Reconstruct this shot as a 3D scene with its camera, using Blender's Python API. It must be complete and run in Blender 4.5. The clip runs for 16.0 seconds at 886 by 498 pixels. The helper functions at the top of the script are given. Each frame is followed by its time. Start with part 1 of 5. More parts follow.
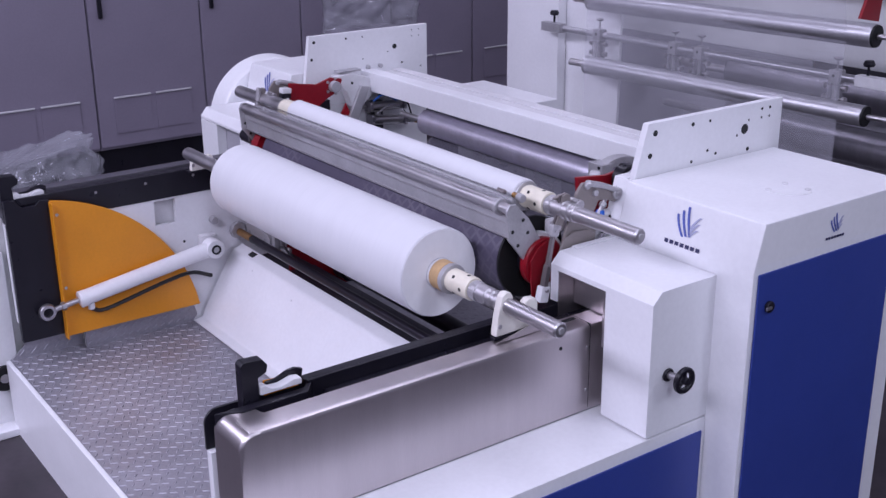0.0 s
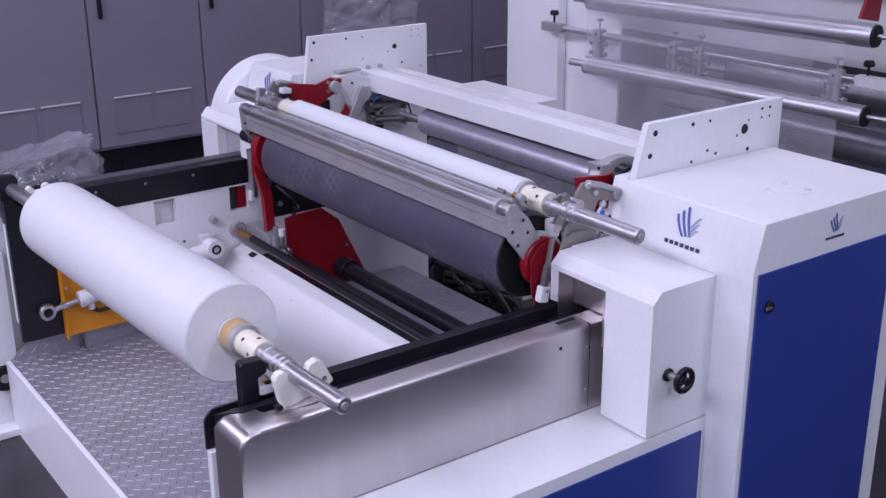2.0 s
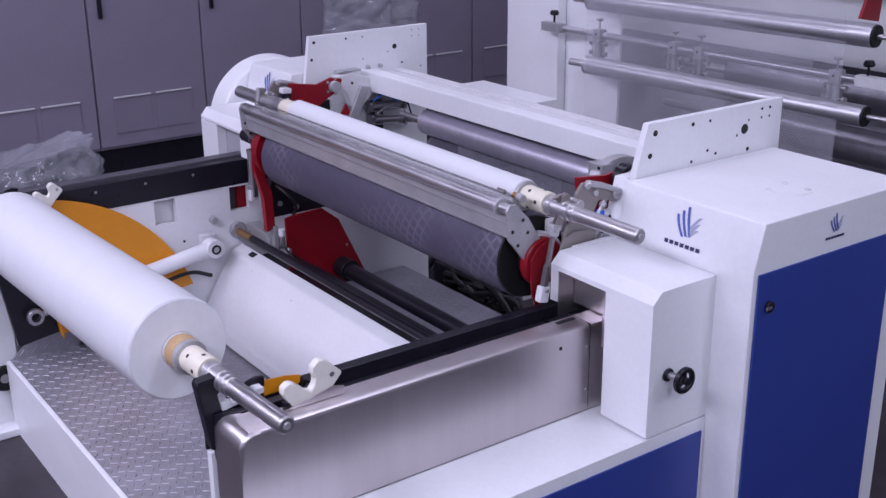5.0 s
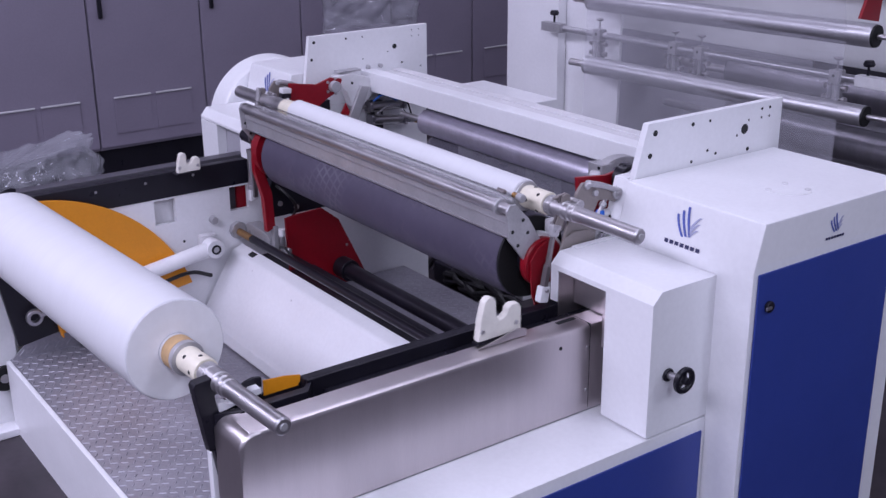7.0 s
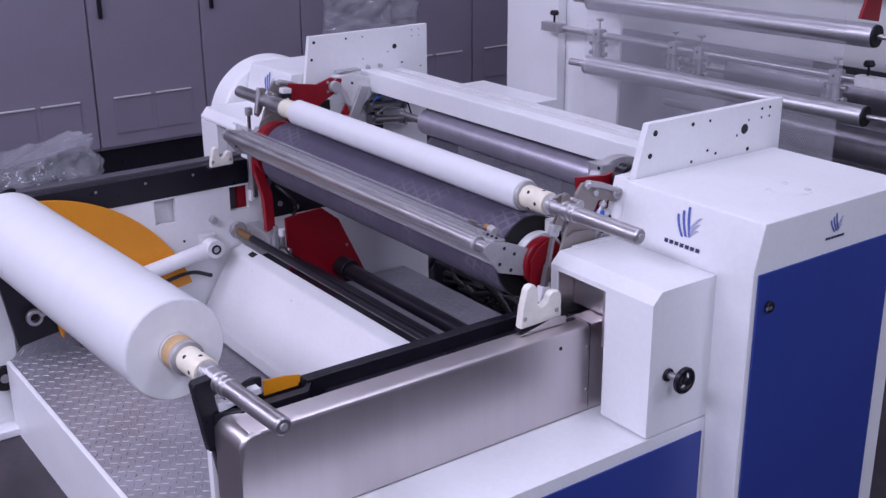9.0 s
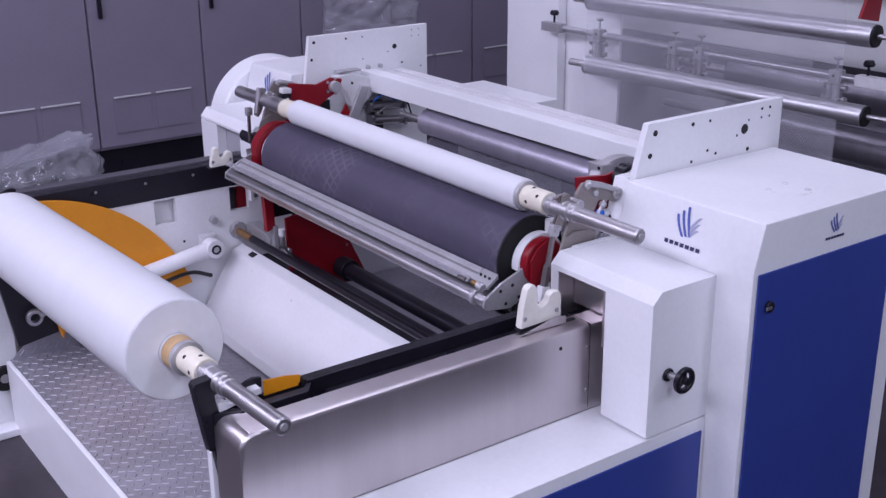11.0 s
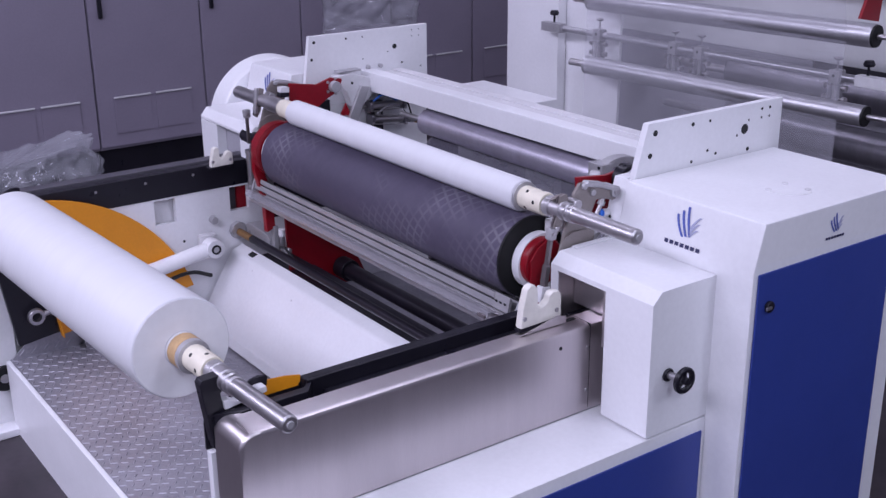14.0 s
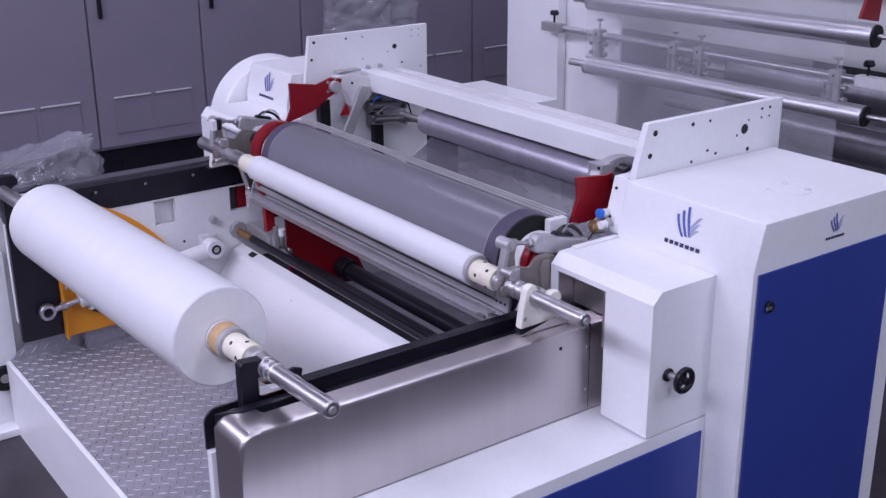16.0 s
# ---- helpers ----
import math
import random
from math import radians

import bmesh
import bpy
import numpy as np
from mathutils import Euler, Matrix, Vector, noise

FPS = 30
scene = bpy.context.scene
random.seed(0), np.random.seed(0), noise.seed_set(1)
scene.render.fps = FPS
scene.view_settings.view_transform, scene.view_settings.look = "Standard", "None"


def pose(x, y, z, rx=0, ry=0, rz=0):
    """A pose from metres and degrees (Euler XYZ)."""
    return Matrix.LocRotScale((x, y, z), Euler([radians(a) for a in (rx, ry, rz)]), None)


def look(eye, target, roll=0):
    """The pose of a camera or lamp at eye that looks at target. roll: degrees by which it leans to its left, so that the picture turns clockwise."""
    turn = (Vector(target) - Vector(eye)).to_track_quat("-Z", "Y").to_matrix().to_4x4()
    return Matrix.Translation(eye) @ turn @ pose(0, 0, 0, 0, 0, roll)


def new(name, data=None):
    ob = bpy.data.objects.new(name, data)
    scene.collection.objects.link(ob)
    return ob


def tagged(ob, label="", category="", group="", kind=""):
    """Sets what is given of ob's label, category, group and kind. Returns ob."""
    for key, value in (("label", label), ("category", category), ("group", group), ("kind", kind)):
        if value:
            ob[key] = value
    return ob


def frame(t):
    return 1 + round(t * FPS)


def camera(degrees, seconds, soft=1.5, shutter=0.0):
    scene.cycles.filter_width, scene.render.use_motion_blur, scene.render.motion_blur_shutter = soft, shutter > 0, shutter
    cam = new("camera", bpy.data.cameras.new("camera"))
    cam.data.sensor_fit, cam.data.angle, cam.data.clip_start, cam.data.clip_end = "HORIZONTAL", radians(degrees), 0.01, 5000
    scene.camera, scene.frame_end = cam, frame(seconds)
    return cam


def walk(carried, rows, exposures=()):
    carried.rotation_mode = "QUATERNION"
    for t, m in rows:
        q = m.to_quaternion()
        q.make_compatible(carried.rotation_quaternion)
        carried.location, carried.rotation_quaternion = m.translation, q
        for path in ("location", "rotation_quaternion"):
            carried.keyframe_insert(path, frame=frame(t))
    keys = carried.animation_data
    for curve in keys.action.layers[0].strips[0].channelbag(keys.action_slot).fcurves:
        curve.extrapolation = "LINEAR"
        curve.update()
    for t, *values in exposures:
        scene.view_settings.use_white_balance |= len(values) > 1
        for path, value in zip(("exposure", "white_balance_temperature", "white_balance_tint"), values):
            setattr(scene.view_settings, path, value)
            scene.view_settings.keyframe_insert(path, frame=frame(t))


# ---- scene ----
# ---- camera ----
EYE = Vector((2.662, -1.898, 2.363))
YAW, PITCH, ROLL = radians(-54.286), radians(-19.745), -0.462
AIM = Vector((math.sin(YAW) * math.cos(PITCH), math.cos(YAW) * math.cos(PITCH), math.sin(PITCH)))
VIEW = look(EYE, EYE + AIM, ROLL)
cam = camera(42.583, 16.0, soft=1.45, shutter=0.5)
walk(cam, [(0.0, VIEW), (16.0, VIEW)], exposures=[(0.0, 0.02), (16.0, 0.02)])

# ---- light ----
world = bpy.data.worlds.new("hall_air")
scene.world = world
world.use_nodes = True
world.node_tree.nodes["Background"].inputs[0].default_value = (0.62, 0.60, 0.80, 1)
world.node_tree.nodes["Background"].inputs[1].default_value = 0.05

AXIS = (0.288, 1.130)  # drum axle: y, z


def area_light(name, at, target, sx, sy, watts, colour):
    d = bpy.data.lights.new(name, "AREA")
    d.shape, d.size, d.size_y, d.energy, d.color = "RECTANGLE", sx, sy, watts, colour
    ob = new(name, d)
    ob.matrix_world = look(at, target)
    return ob


# ---- materials ----
def material(name, colour, rough=0.5, metal=0.0, grain=0.0, grain_scale=60.0, stain=0.0, stain_scale=3.0, bump=0.0,
             bump_scale=200.0, stretch=(1, 1, 1), coat=0.0, rough_var=0.0, per_piece=0.0, spec=0.5, alpha=1.0, transmission=0.0, subsurface=0.0):
    m = bpy.data.materials.new(name)
    m.use_nodes = True
    nt = m.node_tree
    n, l = nt.nodes, nt.links
    b = n["Principled BSDF"]
    b.inputs["Base Color"].default_value = (*colour, 1)
    b.inputs["Roughness"].default_value = rough
    b.inputs["Metallic"].default_value = metal
    b.inputs["Specular IOR Level"].default_value = spec
    b.inputs["Coat Weight"].default_value = coat
    b.inputs["Alpha"].default_value = alpha
    b.inputs["Transmission Weight"].default_value = transmission
    if subsurface:
        b.inputs["Subsurface Weight"].default_value = subsurface
        b.inputs["Subsurface Radius"].default_value = (0.02, 0.02, 0.02)
    tc = n.new("ShaderNodeTexCoord")
    mp = n.new("ShaderNodeMapping")
    mp.inputs["Scale"].default_value = stretch
    l.new(tc.outputs["Object"], mp.inputs["Vector"])
    last = None

    def noise_at(scale, detail=4):
        t = n.new("ShaderNodeTexNoise")
        t.inputs["Scale"].default_value = scale
        t.inputs["Detail"].default_value = detail
        l.new(mp.outputs[0], t.inputs["Vector"])
        return t.outputs["Fac"]

    def ramp(fac, lo, hi):
        r = n.new("ShaderNodeMapRange")
        r.inputs["From Min"].default_value, r.inputs["From Max"].default_value = 0.3, 0.7
        r.inputs["To Min"].default_value, r.inputs["To Max"].default_value = lo, hi
        l.new(fac, r.inputs["Value"])
        return r.outputs["Result"]

    factors = []
    if grain:
        factors.append(ramp(noise_at(grain_scale), 1 - grain, 1 + grain))
    if stain:
        factors.append(ramp(noise_at(stain_scale, 6), 1 - stain, 1 + stain * 0.4))
    if per_piece:
        info = n.new("ShaderNodeObjectInfo")
        r = n.new("ShaderNodeMapRange")
        r.inputs["To Min"].default_value, r.inputs["To Max"].default_value = 1 - per_piece, 1 + per_piece
        l.new(info.outputs["Random"], r.inputs["Value"])
        factors.append(r.outputs["Result"])
    for f in factors:
        if last is None:
            last = f
        else:
            mul = n.new("ShaderNodeMath")
            mul.operation = "MULTIPLY"
            l.new(last, mul.inputs[0])
            l.new(f, mul.inputs[1])
            last = mul.outputs[0]
    if last is not None:
        mix = n.new("ShaderNodeVectorMath")
        mix.operation = "SCALE"
        mix.inputs[0].default_value = colour
        l.new(last, mix.inputs["Scale"])
        l.new(mix.outputs[0], b.inputs["Base Color"])
    if rough_var:
        l.new(ramp(noise_at(stain_scale * 2.3, 5), max(0.02, rough - rough_var), rough + rough_var), b.inputs["Roughness"])
    if bump:
        bp = n.new("ShaderNodeBump")
        bp.inputs["Strength"].default_value = bump
        bp.inputs["Distance"].default_value = 0.002
        l.new(noise_at(bump_scale, 3), bp.inputs["Height"])
        l.new(bp.outputs[0], b.inputs["Normal"])
    return m


WHITE = material("white_powder_coat", (0.765, 0.762, 0.785), 0.38, grain=0.02, stain=0.055, stain_scale=3.0, bump=0.06, bump_scale=260, rough_var=0.06)
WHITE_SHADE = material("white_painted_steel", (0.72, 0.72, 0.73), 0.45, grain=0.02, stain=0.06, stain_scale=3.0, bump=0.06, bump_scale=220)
BLUE = material("blue_powder_coat", (0.026, 0.049, 0.255), 0.40, grain=0.04, grain_scale=220, stain=0.06, bump=0.08, bump_scale=300, rough_var=0.05)
STEEL = material("brushed_stainless", (0.605, 0.56, 0.572), 0.37, 1.0, grain=0.025, grain_scale=40, stain=0.04, stain_scale=1.6, bump=0.02, bump_scale=60, stretch=(6, 14, 0.7), rough_var=0.025)
CHROME = material("polished_steel", (0.50, 0.48, 0.50), 0.42, 1.0, grain=0.04, grain_scale=90, stain=0.08, stain_scale=6, rough_var=0.07)
ROLLER = material("anodised_roller", (0.50, 0.49, 0.52), 0.40, 0.85, grain=0.05, grain_scale=50, stain=0.06, stretch=(8, 1, 1), rough_var=0.05)
ALUMINIUM = material("cast_aluminium", (0.46, 0.45, 0.47), 0.45, 0.55, grain=0.06, grain_scale=120, stain=0.12, stain_scale=12, bump=0.10, bump_scale=150)
TAUPE = material("grey_brown_casting", (0.25, 0.22, 0.21), 0.45, 0.35, grain=0.04, grain_scale=140, stain=0.10, stain_scale=9, bump=0.08, bump_scale=200)
RUBBER_END = material("black_rubber_edge", (0.008, 0.008, 0.009), 0.6, spec=0.3, grain=0.1, grain_scale=90, bump=0.05)
BLACK = material("black_painted_steel", (0.010, 0.009, 0.015), 0.36, spec=0.35, grain=0.08, grain_scale=120, stain=0.2, stain_scale=8, bump=0.05, rough_var=0.1)
DARK = material("dark_grease_shaft", (0.022, 0.019, 0.029), 0.35, 0.5, grain=0.1, grain_scale=60, stain=0.25, stain_scale=9)
FILM = material("white_film_roll", (0.645, 0.645, 0.672), 0.5, grain=0.012, grain_scale=14, stain=0.02, stretch=(6, 1, 1), rough_var=0.05, subsurface=0.15)
FILM_END = material("film_roll_edge", (0.78, 0.77, 0.79), 0.5, grain=0.02, grain_scale=40, stain=0.05, stain_scale=9)
CORE = material("cardboard_core", (0.52, 0.34, 0.17), 0.7, grain=0.08, grain_scale=80, stain=0.12, stain_scale=18)
CREAM = material("cream_nylon", (0.72, 0.67, 0.55), 0.42, grain=0.03, grain_scale=60, stain=0.12, stain_scale=16, bump=0.06, bump_scale=90)
HOOK_NYLON = material("white_nylon", (0.74, 0.71, 0.65), 0.42, grain=0.03, grain_scale=60, stain=0.10, stain_scale=16, bump=0.06, bump_scale=90)
IDLER = material("grey_idler_shell", (0.56, 0.53, 0.62), 0.40, 0.8, grain=0.05, grain_scale=50, stain=0.08, stretch=(8, 1, 1), rough_var=0.05)
RED = material("red_enamel", (0.23, 0.004, 0.012), 0.36, spec=0.35, grain=0.05, grain_scale=70, stain=0.12, stain_scale=7, bump=0.04, rough_var=0.06)
ORANGE = material("orange_enamel", (0.72, 0.27, 0.010), 0.40, grain=0.03, grain_scale=90, stain=0.08, stain_scale=5, bump=0.05, rough_var=0.06)
TREAD = material("chequer_plate_steel", (0.36, 0.35, 0.39), 0.45, 0.5, grain=0.10, grain_scale=70, stain=0.18, stain_scale=4, bump=0.10, bump_scale=180, rough_var=0.1)
TREAD_MARK = material("chequer_plate_lozenge", (0.38, 0.37, 0.42), 0.50, 0.5, grain=0.1, grain_scale=200)
CABINET = material("grey_cabinet_paint", (0.218, 0.192, 0.250), 0.5, grain=0.03, grain_scale=90, stain=0.08, stain_scale=1.6, bump=0.05, rough_var=0.05)
CABINET_LIGHT = material("grey_grille_edge", (0.55, 0.54, 0.56), 0.45, grain=0.03)
FLOOR = material("dark_polished_concrete", (0.040, 0.031, 0.039), 0.38, grain=0.16, grain_scale=30, stain=0.42, stain_scale=3.2, bump=0.06, bump_scale=60, rough_var=0.07)
WALL = material("hall_wall_paint", (0.52, 0.51, 0.55), 0.7, grain=0.03, grain_scale=20, stain=0.08, stain_scale=1)
BRONZE = material("brass_fitting", (0.45, 0.25, 0.10), 0.35, 0.9, grain=0.08, grain_scale=90, stain=0.2, stain_scale=20)
HOSE = material("black_hose", (0.015, 0.014, 0.016), 0.45, grain=0.1, grain_scale=90)
VALVE = material("blue_plastic", (0.02, 0.13, 0.55), 0.4, grain=0.05)
INK = material("blue_ink", (0.08, 0.11, 0.38), 0.5, grain=0.04)
INK_GREY = material("grey_ink", (0.36, 0.37, 0.52), 0.5, grain=0.04)
INK_DARK = material("navy_ink", (0.03, 0.03, 0.09), 0.5, grain=0.04)
HOLE = material("dark_hole", (0.012, 0.012, 0.014), 0.7, grain=0.1)
DARK_ROLLER = material("dark_steel_roller", (0.24, 0.23, 0.26), 0.40, 0.8, grain=0.06, grain_scale=50, stain=0.12, stretch=(8, 1, 1), rough_var=0.06)
GREY_PANEL = material("dim_grey_panel", (0.36, 0.35, 0.39), 0.45, grain=0.04, stain=0.12, stain_scale=2, rough_var=0.08)
STRAP = material("worn_strap_steel", (0.24, 0.21, 0.215), 0.38, 0.8, grain=0.06, grain_scale=120, stain=0.15, stain_scale=14)
SLATE = material("slate_painted_steel", (0.075, 0.070, 0.085), 0.42, grain=0.05, stain=0.12, stain_scale=6, rough_var=0.06)
GUARD = material("dirty_white_plastic", (0.66, 0.65, 0.67), 0.5, grain=0.03, stain=0.1, stain_scale=12)


def clear_sheet(name, colour, see, rough):
    m = bpy.data.materials.new(name)
    m.use_nodes = True
    n, l = m.node_tree.nodes, m.node_tree.links
    b = n["Principled BSDF"]
    b.inputs["Base Color"].default_value = (*colour, 1)
    b.inputs["Roughness"].default_value = rough
    tr = n.new("ShaderNodeBsdfTransparent")
    mix = n.new("ShaderNodeMixShader")
    t = n.new("ShaderNodeTexNoise")
    t.inputs["Scale"].default_value = 7
    r = n.new("ShaderNodeMapRange")
    r.inputs["To Min"].default_value, r.inputs["To Max"].default_value = see - 0.12, see + 0.12
    l.new(t.outputs["Fac"], r.inputs["Value"])
    l.new(r.outputs["Result"], mix.inputs[0])
    l.new(b.outputs[0], mix.inputs[1])
    l.new(tr.outputs[0], mix.inputs[2])
    l.new(mix.outputs[0], n["Material Output"].inputs["Surface"])
    return m


WEB = clear_sheet("translucent_film_web", (0.60, 0.59, 0.66), 0.74, 0.20)
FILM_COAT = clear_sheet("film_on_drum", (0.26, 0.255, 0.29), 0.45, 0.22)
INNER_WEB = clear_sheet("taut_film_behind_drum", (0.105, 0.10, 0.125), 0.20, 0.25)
BAG = clear_sheet("clear_plastic_bag", (0.34, 0.34, 0.38), 0.60, 0.09)
SMOKED = clear_sheet("clear_guard_strip", (0.35, 0.34, 0.37), 0.55, 0.12)


def worn_rubber():
    """Grey rubber with rubbed-on lattice prints in a few patches."""
    m = material("grey_rubber_cover", (0.068, 0.058, 0.092), 0.6, spec=0.35, grain=0.05, grain_scale=35, stain=0.14, stain_scale=4, bump=0.04, rough_var=0.08)
    n, l = m.node_tree.nodes, m.node_tree.links
    b = n["Principled BSDF"]
    base = b.inputs["Base Color"].links[0].from_socket

    def calc(op, a, c=None):
        q = n.new("ShaderNodeMath")
        q.operation = op
        for i, v in enumerate((a, c)):
            if v is None:
                continue
            if isinstance(v, (int, float)):
                q.inputs[i].default_value = v
            else:
                l.new(v, q.inputs[i])
        return q.outputs[0]

    tc = n.new("ShaderNodeTexCoord")
    sep = n.new("ShaderNodeSeparateXYZ")
    l.new(tc.outputs["Object"], sep.inputs[0])
    arc = calc("MULTIPLY", calc("ARCTAN2", sep.outputs["Z"], sep.outputs["Y"]), 0.137)
    lines = None
    for sx, sy in ((1.0, 0.55), (0.55, -1.0)):
        u = calc("ADD", calc("MULTIPLY", sep.outputs["X"], sx), calc("MULTIPLY", arc, sy))
        soft = n.new("ShaderNodeMapRange")
        soft.interpolation_type = "SMOOTHSTEP"
        soft.inputs["From Min"].default_value, soft.inputs["From Max"].default_value = 0.35, 1.0
        l.new(calc("SINE", calc("MULTIPLY", u, 155.0)), soft.inputs["Value"])
        w = soft.outputs["Result"]
        lines = w if lines is None else calc("MAXIMUM", lines, w)
    spots = n.new("ShaderNodeTexNoise")
    spots.inputs["Scale"].default_value = 4.2
    l.new(tc.outputs["Object"], spots.inputs["Vector"])
    r = n.new("ShaderNodeMapRange")
    r.inputs["From Min"].default_value, r.inputs["From Max"].default_value = 0.52, 0.76
    l.new(spots.outputs["Fac"], r.inputs["Value"])
    fac = calc("MULTIPLY", calc("MULTIPLY", lines, r.outputs["Result"]), 0.26)
    mix = n.new("ShaderNodeMix")
    mix.data_type = "RGBA"
    l.new(fac, mix.inputs["Factor"])
    l.new(base, mix.inputs["A"])
    mix.inputs["B"].default_value = (0.30, 0.29, 0.31, 1)
    l.new(mix.outputs["Result"], b.inputs["Base Color"])
    return m


RUBBER = worn_rubber()


# ---- building blocks ----
def thing(name, at, label, category, group="", kind=""):
    ob = new(name)
    ob.location = at
    ob.empty_display_size = 0.05
    return tagged(ob, label, category, group, kind)


def origin_of(ob):
    at = Vector((0, 0, 0))
    while ob is not None:
        at = at + ob.location
        ob = ob.parent
    return at


def part(name, bm, mat, parent=None, label="", sharp=35):
    """Links a bmesh, drawn in the hall's own coordinates, as one mesh under its thing."""
    mesh = bpy.data.meshes.new(name)
    bmesh.ops.recalc_face_normals(bm, faces=bm.faces)
    if parent is not None:
        bmesh.ops.translate(bm, verts=bm.verts, vec=-origin_of(parent))
    bm.to_mesh(mesh)
    bm.free()
    for p in mesh.polygons:
        p.use_smooth = True
    mesh.set_sharp_from_angle(angle=radians(sharp))
    mesh.materials.append(mat)
    ob = new(name, mesh)
    ob.parent = parent
    if len(mesh.polygons) < 6000:
        even = ob.modifiers.new("even_shading", "WEIGHTED_NORMAL")
        even.keep_sharp = True
    if label:
        ob["label"] = label
    return ob


def box(lo, hi, bev=0.003, bm=None):
    out = bm or bmesh.new()
    b = bmesh.new()
    bmesh.ops.create_cube(b, size=1)
    lo, hi = Vector(lo), Vector(hi)
    for v in b.verts:
        v.co = Vector([(lo[i] + hi[i]) / 2 + v.co[i] * (hi[i] - lo[i]) for i in range(3)])
    if bev:
        bmesh.ops.bevel(b, geom=b.edges[:], offset=min(bev, 0.45 * min(hi - lo)), segments=2, affect="EDGES", profile=0.5)
    return merge(out, b)


def merge(out, b):
    m = bpy.data.meshes.new("t")
    b.to_mesh(m)
    b.free()
    out.from_mesh(m)
    bpy.data.meshes.remove(m)
    return out


def slab(pts, a0, a1, bev=0.003, bm=None, axis=0):
    """A flat plate: an outline of (y, z) between two x; axis 1: (x, z) between two y; axis 2: (x, y) between two z."""
    out = bm or bmesh.new()
    b = bmesh.new()

    def at(p, a):
        return ((a, p[0], p[1]), (p[0], a, p[1]), (p[0], p[1], a))[axis]

    one = [b.verts.new(at(p, a0)) for p in pts]
    two = [b.verts.new(at(p, a1)) for p in pts]
    b.faces.new(one)
    b.faces.new(two[::-1])
    for i in range(len(pts)):
        j = (i + 1) % len(pts)
        b.faces.new((one[j], one[i], two[i], two[j]))
    bmesh.ops.recalc_face_normals(b, faces=b.faces)
    if bev:
        sharp = [e for e in b.edges if e.calc_face_angle(0) > 0.5]
        bmesh.ops.bevel(b, geom=sharp, offset=bev, segments=2, affect="EDGES", profile=0.5)
    return merge(out, b)


def turned(p0, p1, profile, seg=32, bm=None):
    """A turned body on the line p0 to p1; profile: (distance along it in metres, radius)."""
    out = bm or bmesh.new()
    p0, p1 = Vector(p0), Vector(p1)
    d = (p1 - p0).normalized()
    s = d.orthogonal().normalized()
    c = d.cross(s)
    rings = []
    for a, r in profile:
        rings.append([out.verts.new(p0 + d * a + (s * math.cos(k * math.tau / seg) + c * math.sin(k * math.tau / seg)) * max(r, 1e-4)) for k in range(seg)])
    for u, v in zip(rings, rings[1:]):
        for k in range(seg):
            out.faces.new((u[k], u[(k + 1) % seg], v[(k + 1) % seg], v[k]))
    out.faces.new(rings[0][::-1])
    out.faces.new(rings[-1])
    return out


def rod(p0, p1, r, seg=24, bev=0.002, bm=None):
    n = (Vector(p1) - Vector(p0)).length
    bev = min(bev, r * 0.4, n * 0.3)
    return turned(p0, p1, [(0, r - bev), (bev, r), (n - bev, r), (n, r - bev)], seg, bm)


def pipe(p0, p1, r, r_in, seg=40, bev=0.001, bm=None):
    n = (Vector(p1) - Vector(p0)).length
    return turned_ring(p0, p1, [(0, r_in), (0, r - bev), (bev, r), (n - bev, r), (n, r - bev), (n, r_in)], seg, bm)


def turned_ring(p0, p1, profile, seg=40, bm=None):
    out = bm or bmesh.new()
    p0, p1 = Vector(p0), Vector(p1)
    d = (p1 - p0).normalized()
    s = d.orthogonal().normalized()
    c = d.cross(s)
    rings = [[out.verts.new(p0 + d * a + (s * math.cos(k * math.tau / seg) + c * math.sin(k * math.tau / seg)) * r) for k in range(seg)] for a, r in profile]
    for u, v in zip(rings, rings[1:] + rings[:1]):
        for k in range(seg):
            out.faces.new((u[k], u[(k + 1) % seg], v[(k + 1) % seg], v[k]))
    return out


def hose(points, r, seg=8, steps=8, bm=None):
    """A bent round tube through points."""
    out = bm or bmesh.new()
    pts = [Vector(p) for p in points]
    pts = [pts[0] * 2 - pts[1]] + pts + [pts[-1] * 2 - pts[-2]]
    line = []
    for i in range(1, len(pts) - 2):
        a, b, c, d = pts[i - 1:i + 3]
        for k in range(steps):
            t = k / steps
            line.append(0.5 * (2 * b + (c - a) * t + (2 * a - 5 * b + 4 * c - d) * t * t + (3 * b - a - 3 * c + d) * t ** 3))
    line.append(pts[-2])
    rings, side = [], None
    for i, p in enumerate(line):
        d = (line[min(i + 1, len(line) - 1)] - line[max(i - 1, 0)]).normalized()
        side = d.orthogonal().normalized() if side is None else (side - d * side.dot(d)).normalized()
        up = d.cross(side)
        rings.append([out.verts.new(p + (side * math.cos(k * math.tau / seg) + up * math.sin(k * math.tau / seg)) * r) for k in range(seg)])
    for u, v in zip(rings, rings[1:]):
        for k in range(seg):
            out.faces.new((u[k], u[(k + 1) % seg], v[(k + 1) % seg], v[k]))
    out.faces.new(rings[0][::-1])
    out.faces.new(rings[-1])
    return out


def disc(at, axis, r, thick=0.003, seg=20, bm=None):
    at, axis = Vector(at), Vector(axis).normalized()
    return rod(at - axis * thick * 0.5, at + axis * thick * 0.5, r, seg, 0.0006, bm)


def polar(r, deg):
    """The (y, z) at a radius and angle round the drum axle."""
    return (AXIS[0] + r * math.cos(radians(deg)), AXIS[1] + r * math.sin(radians(deg)))


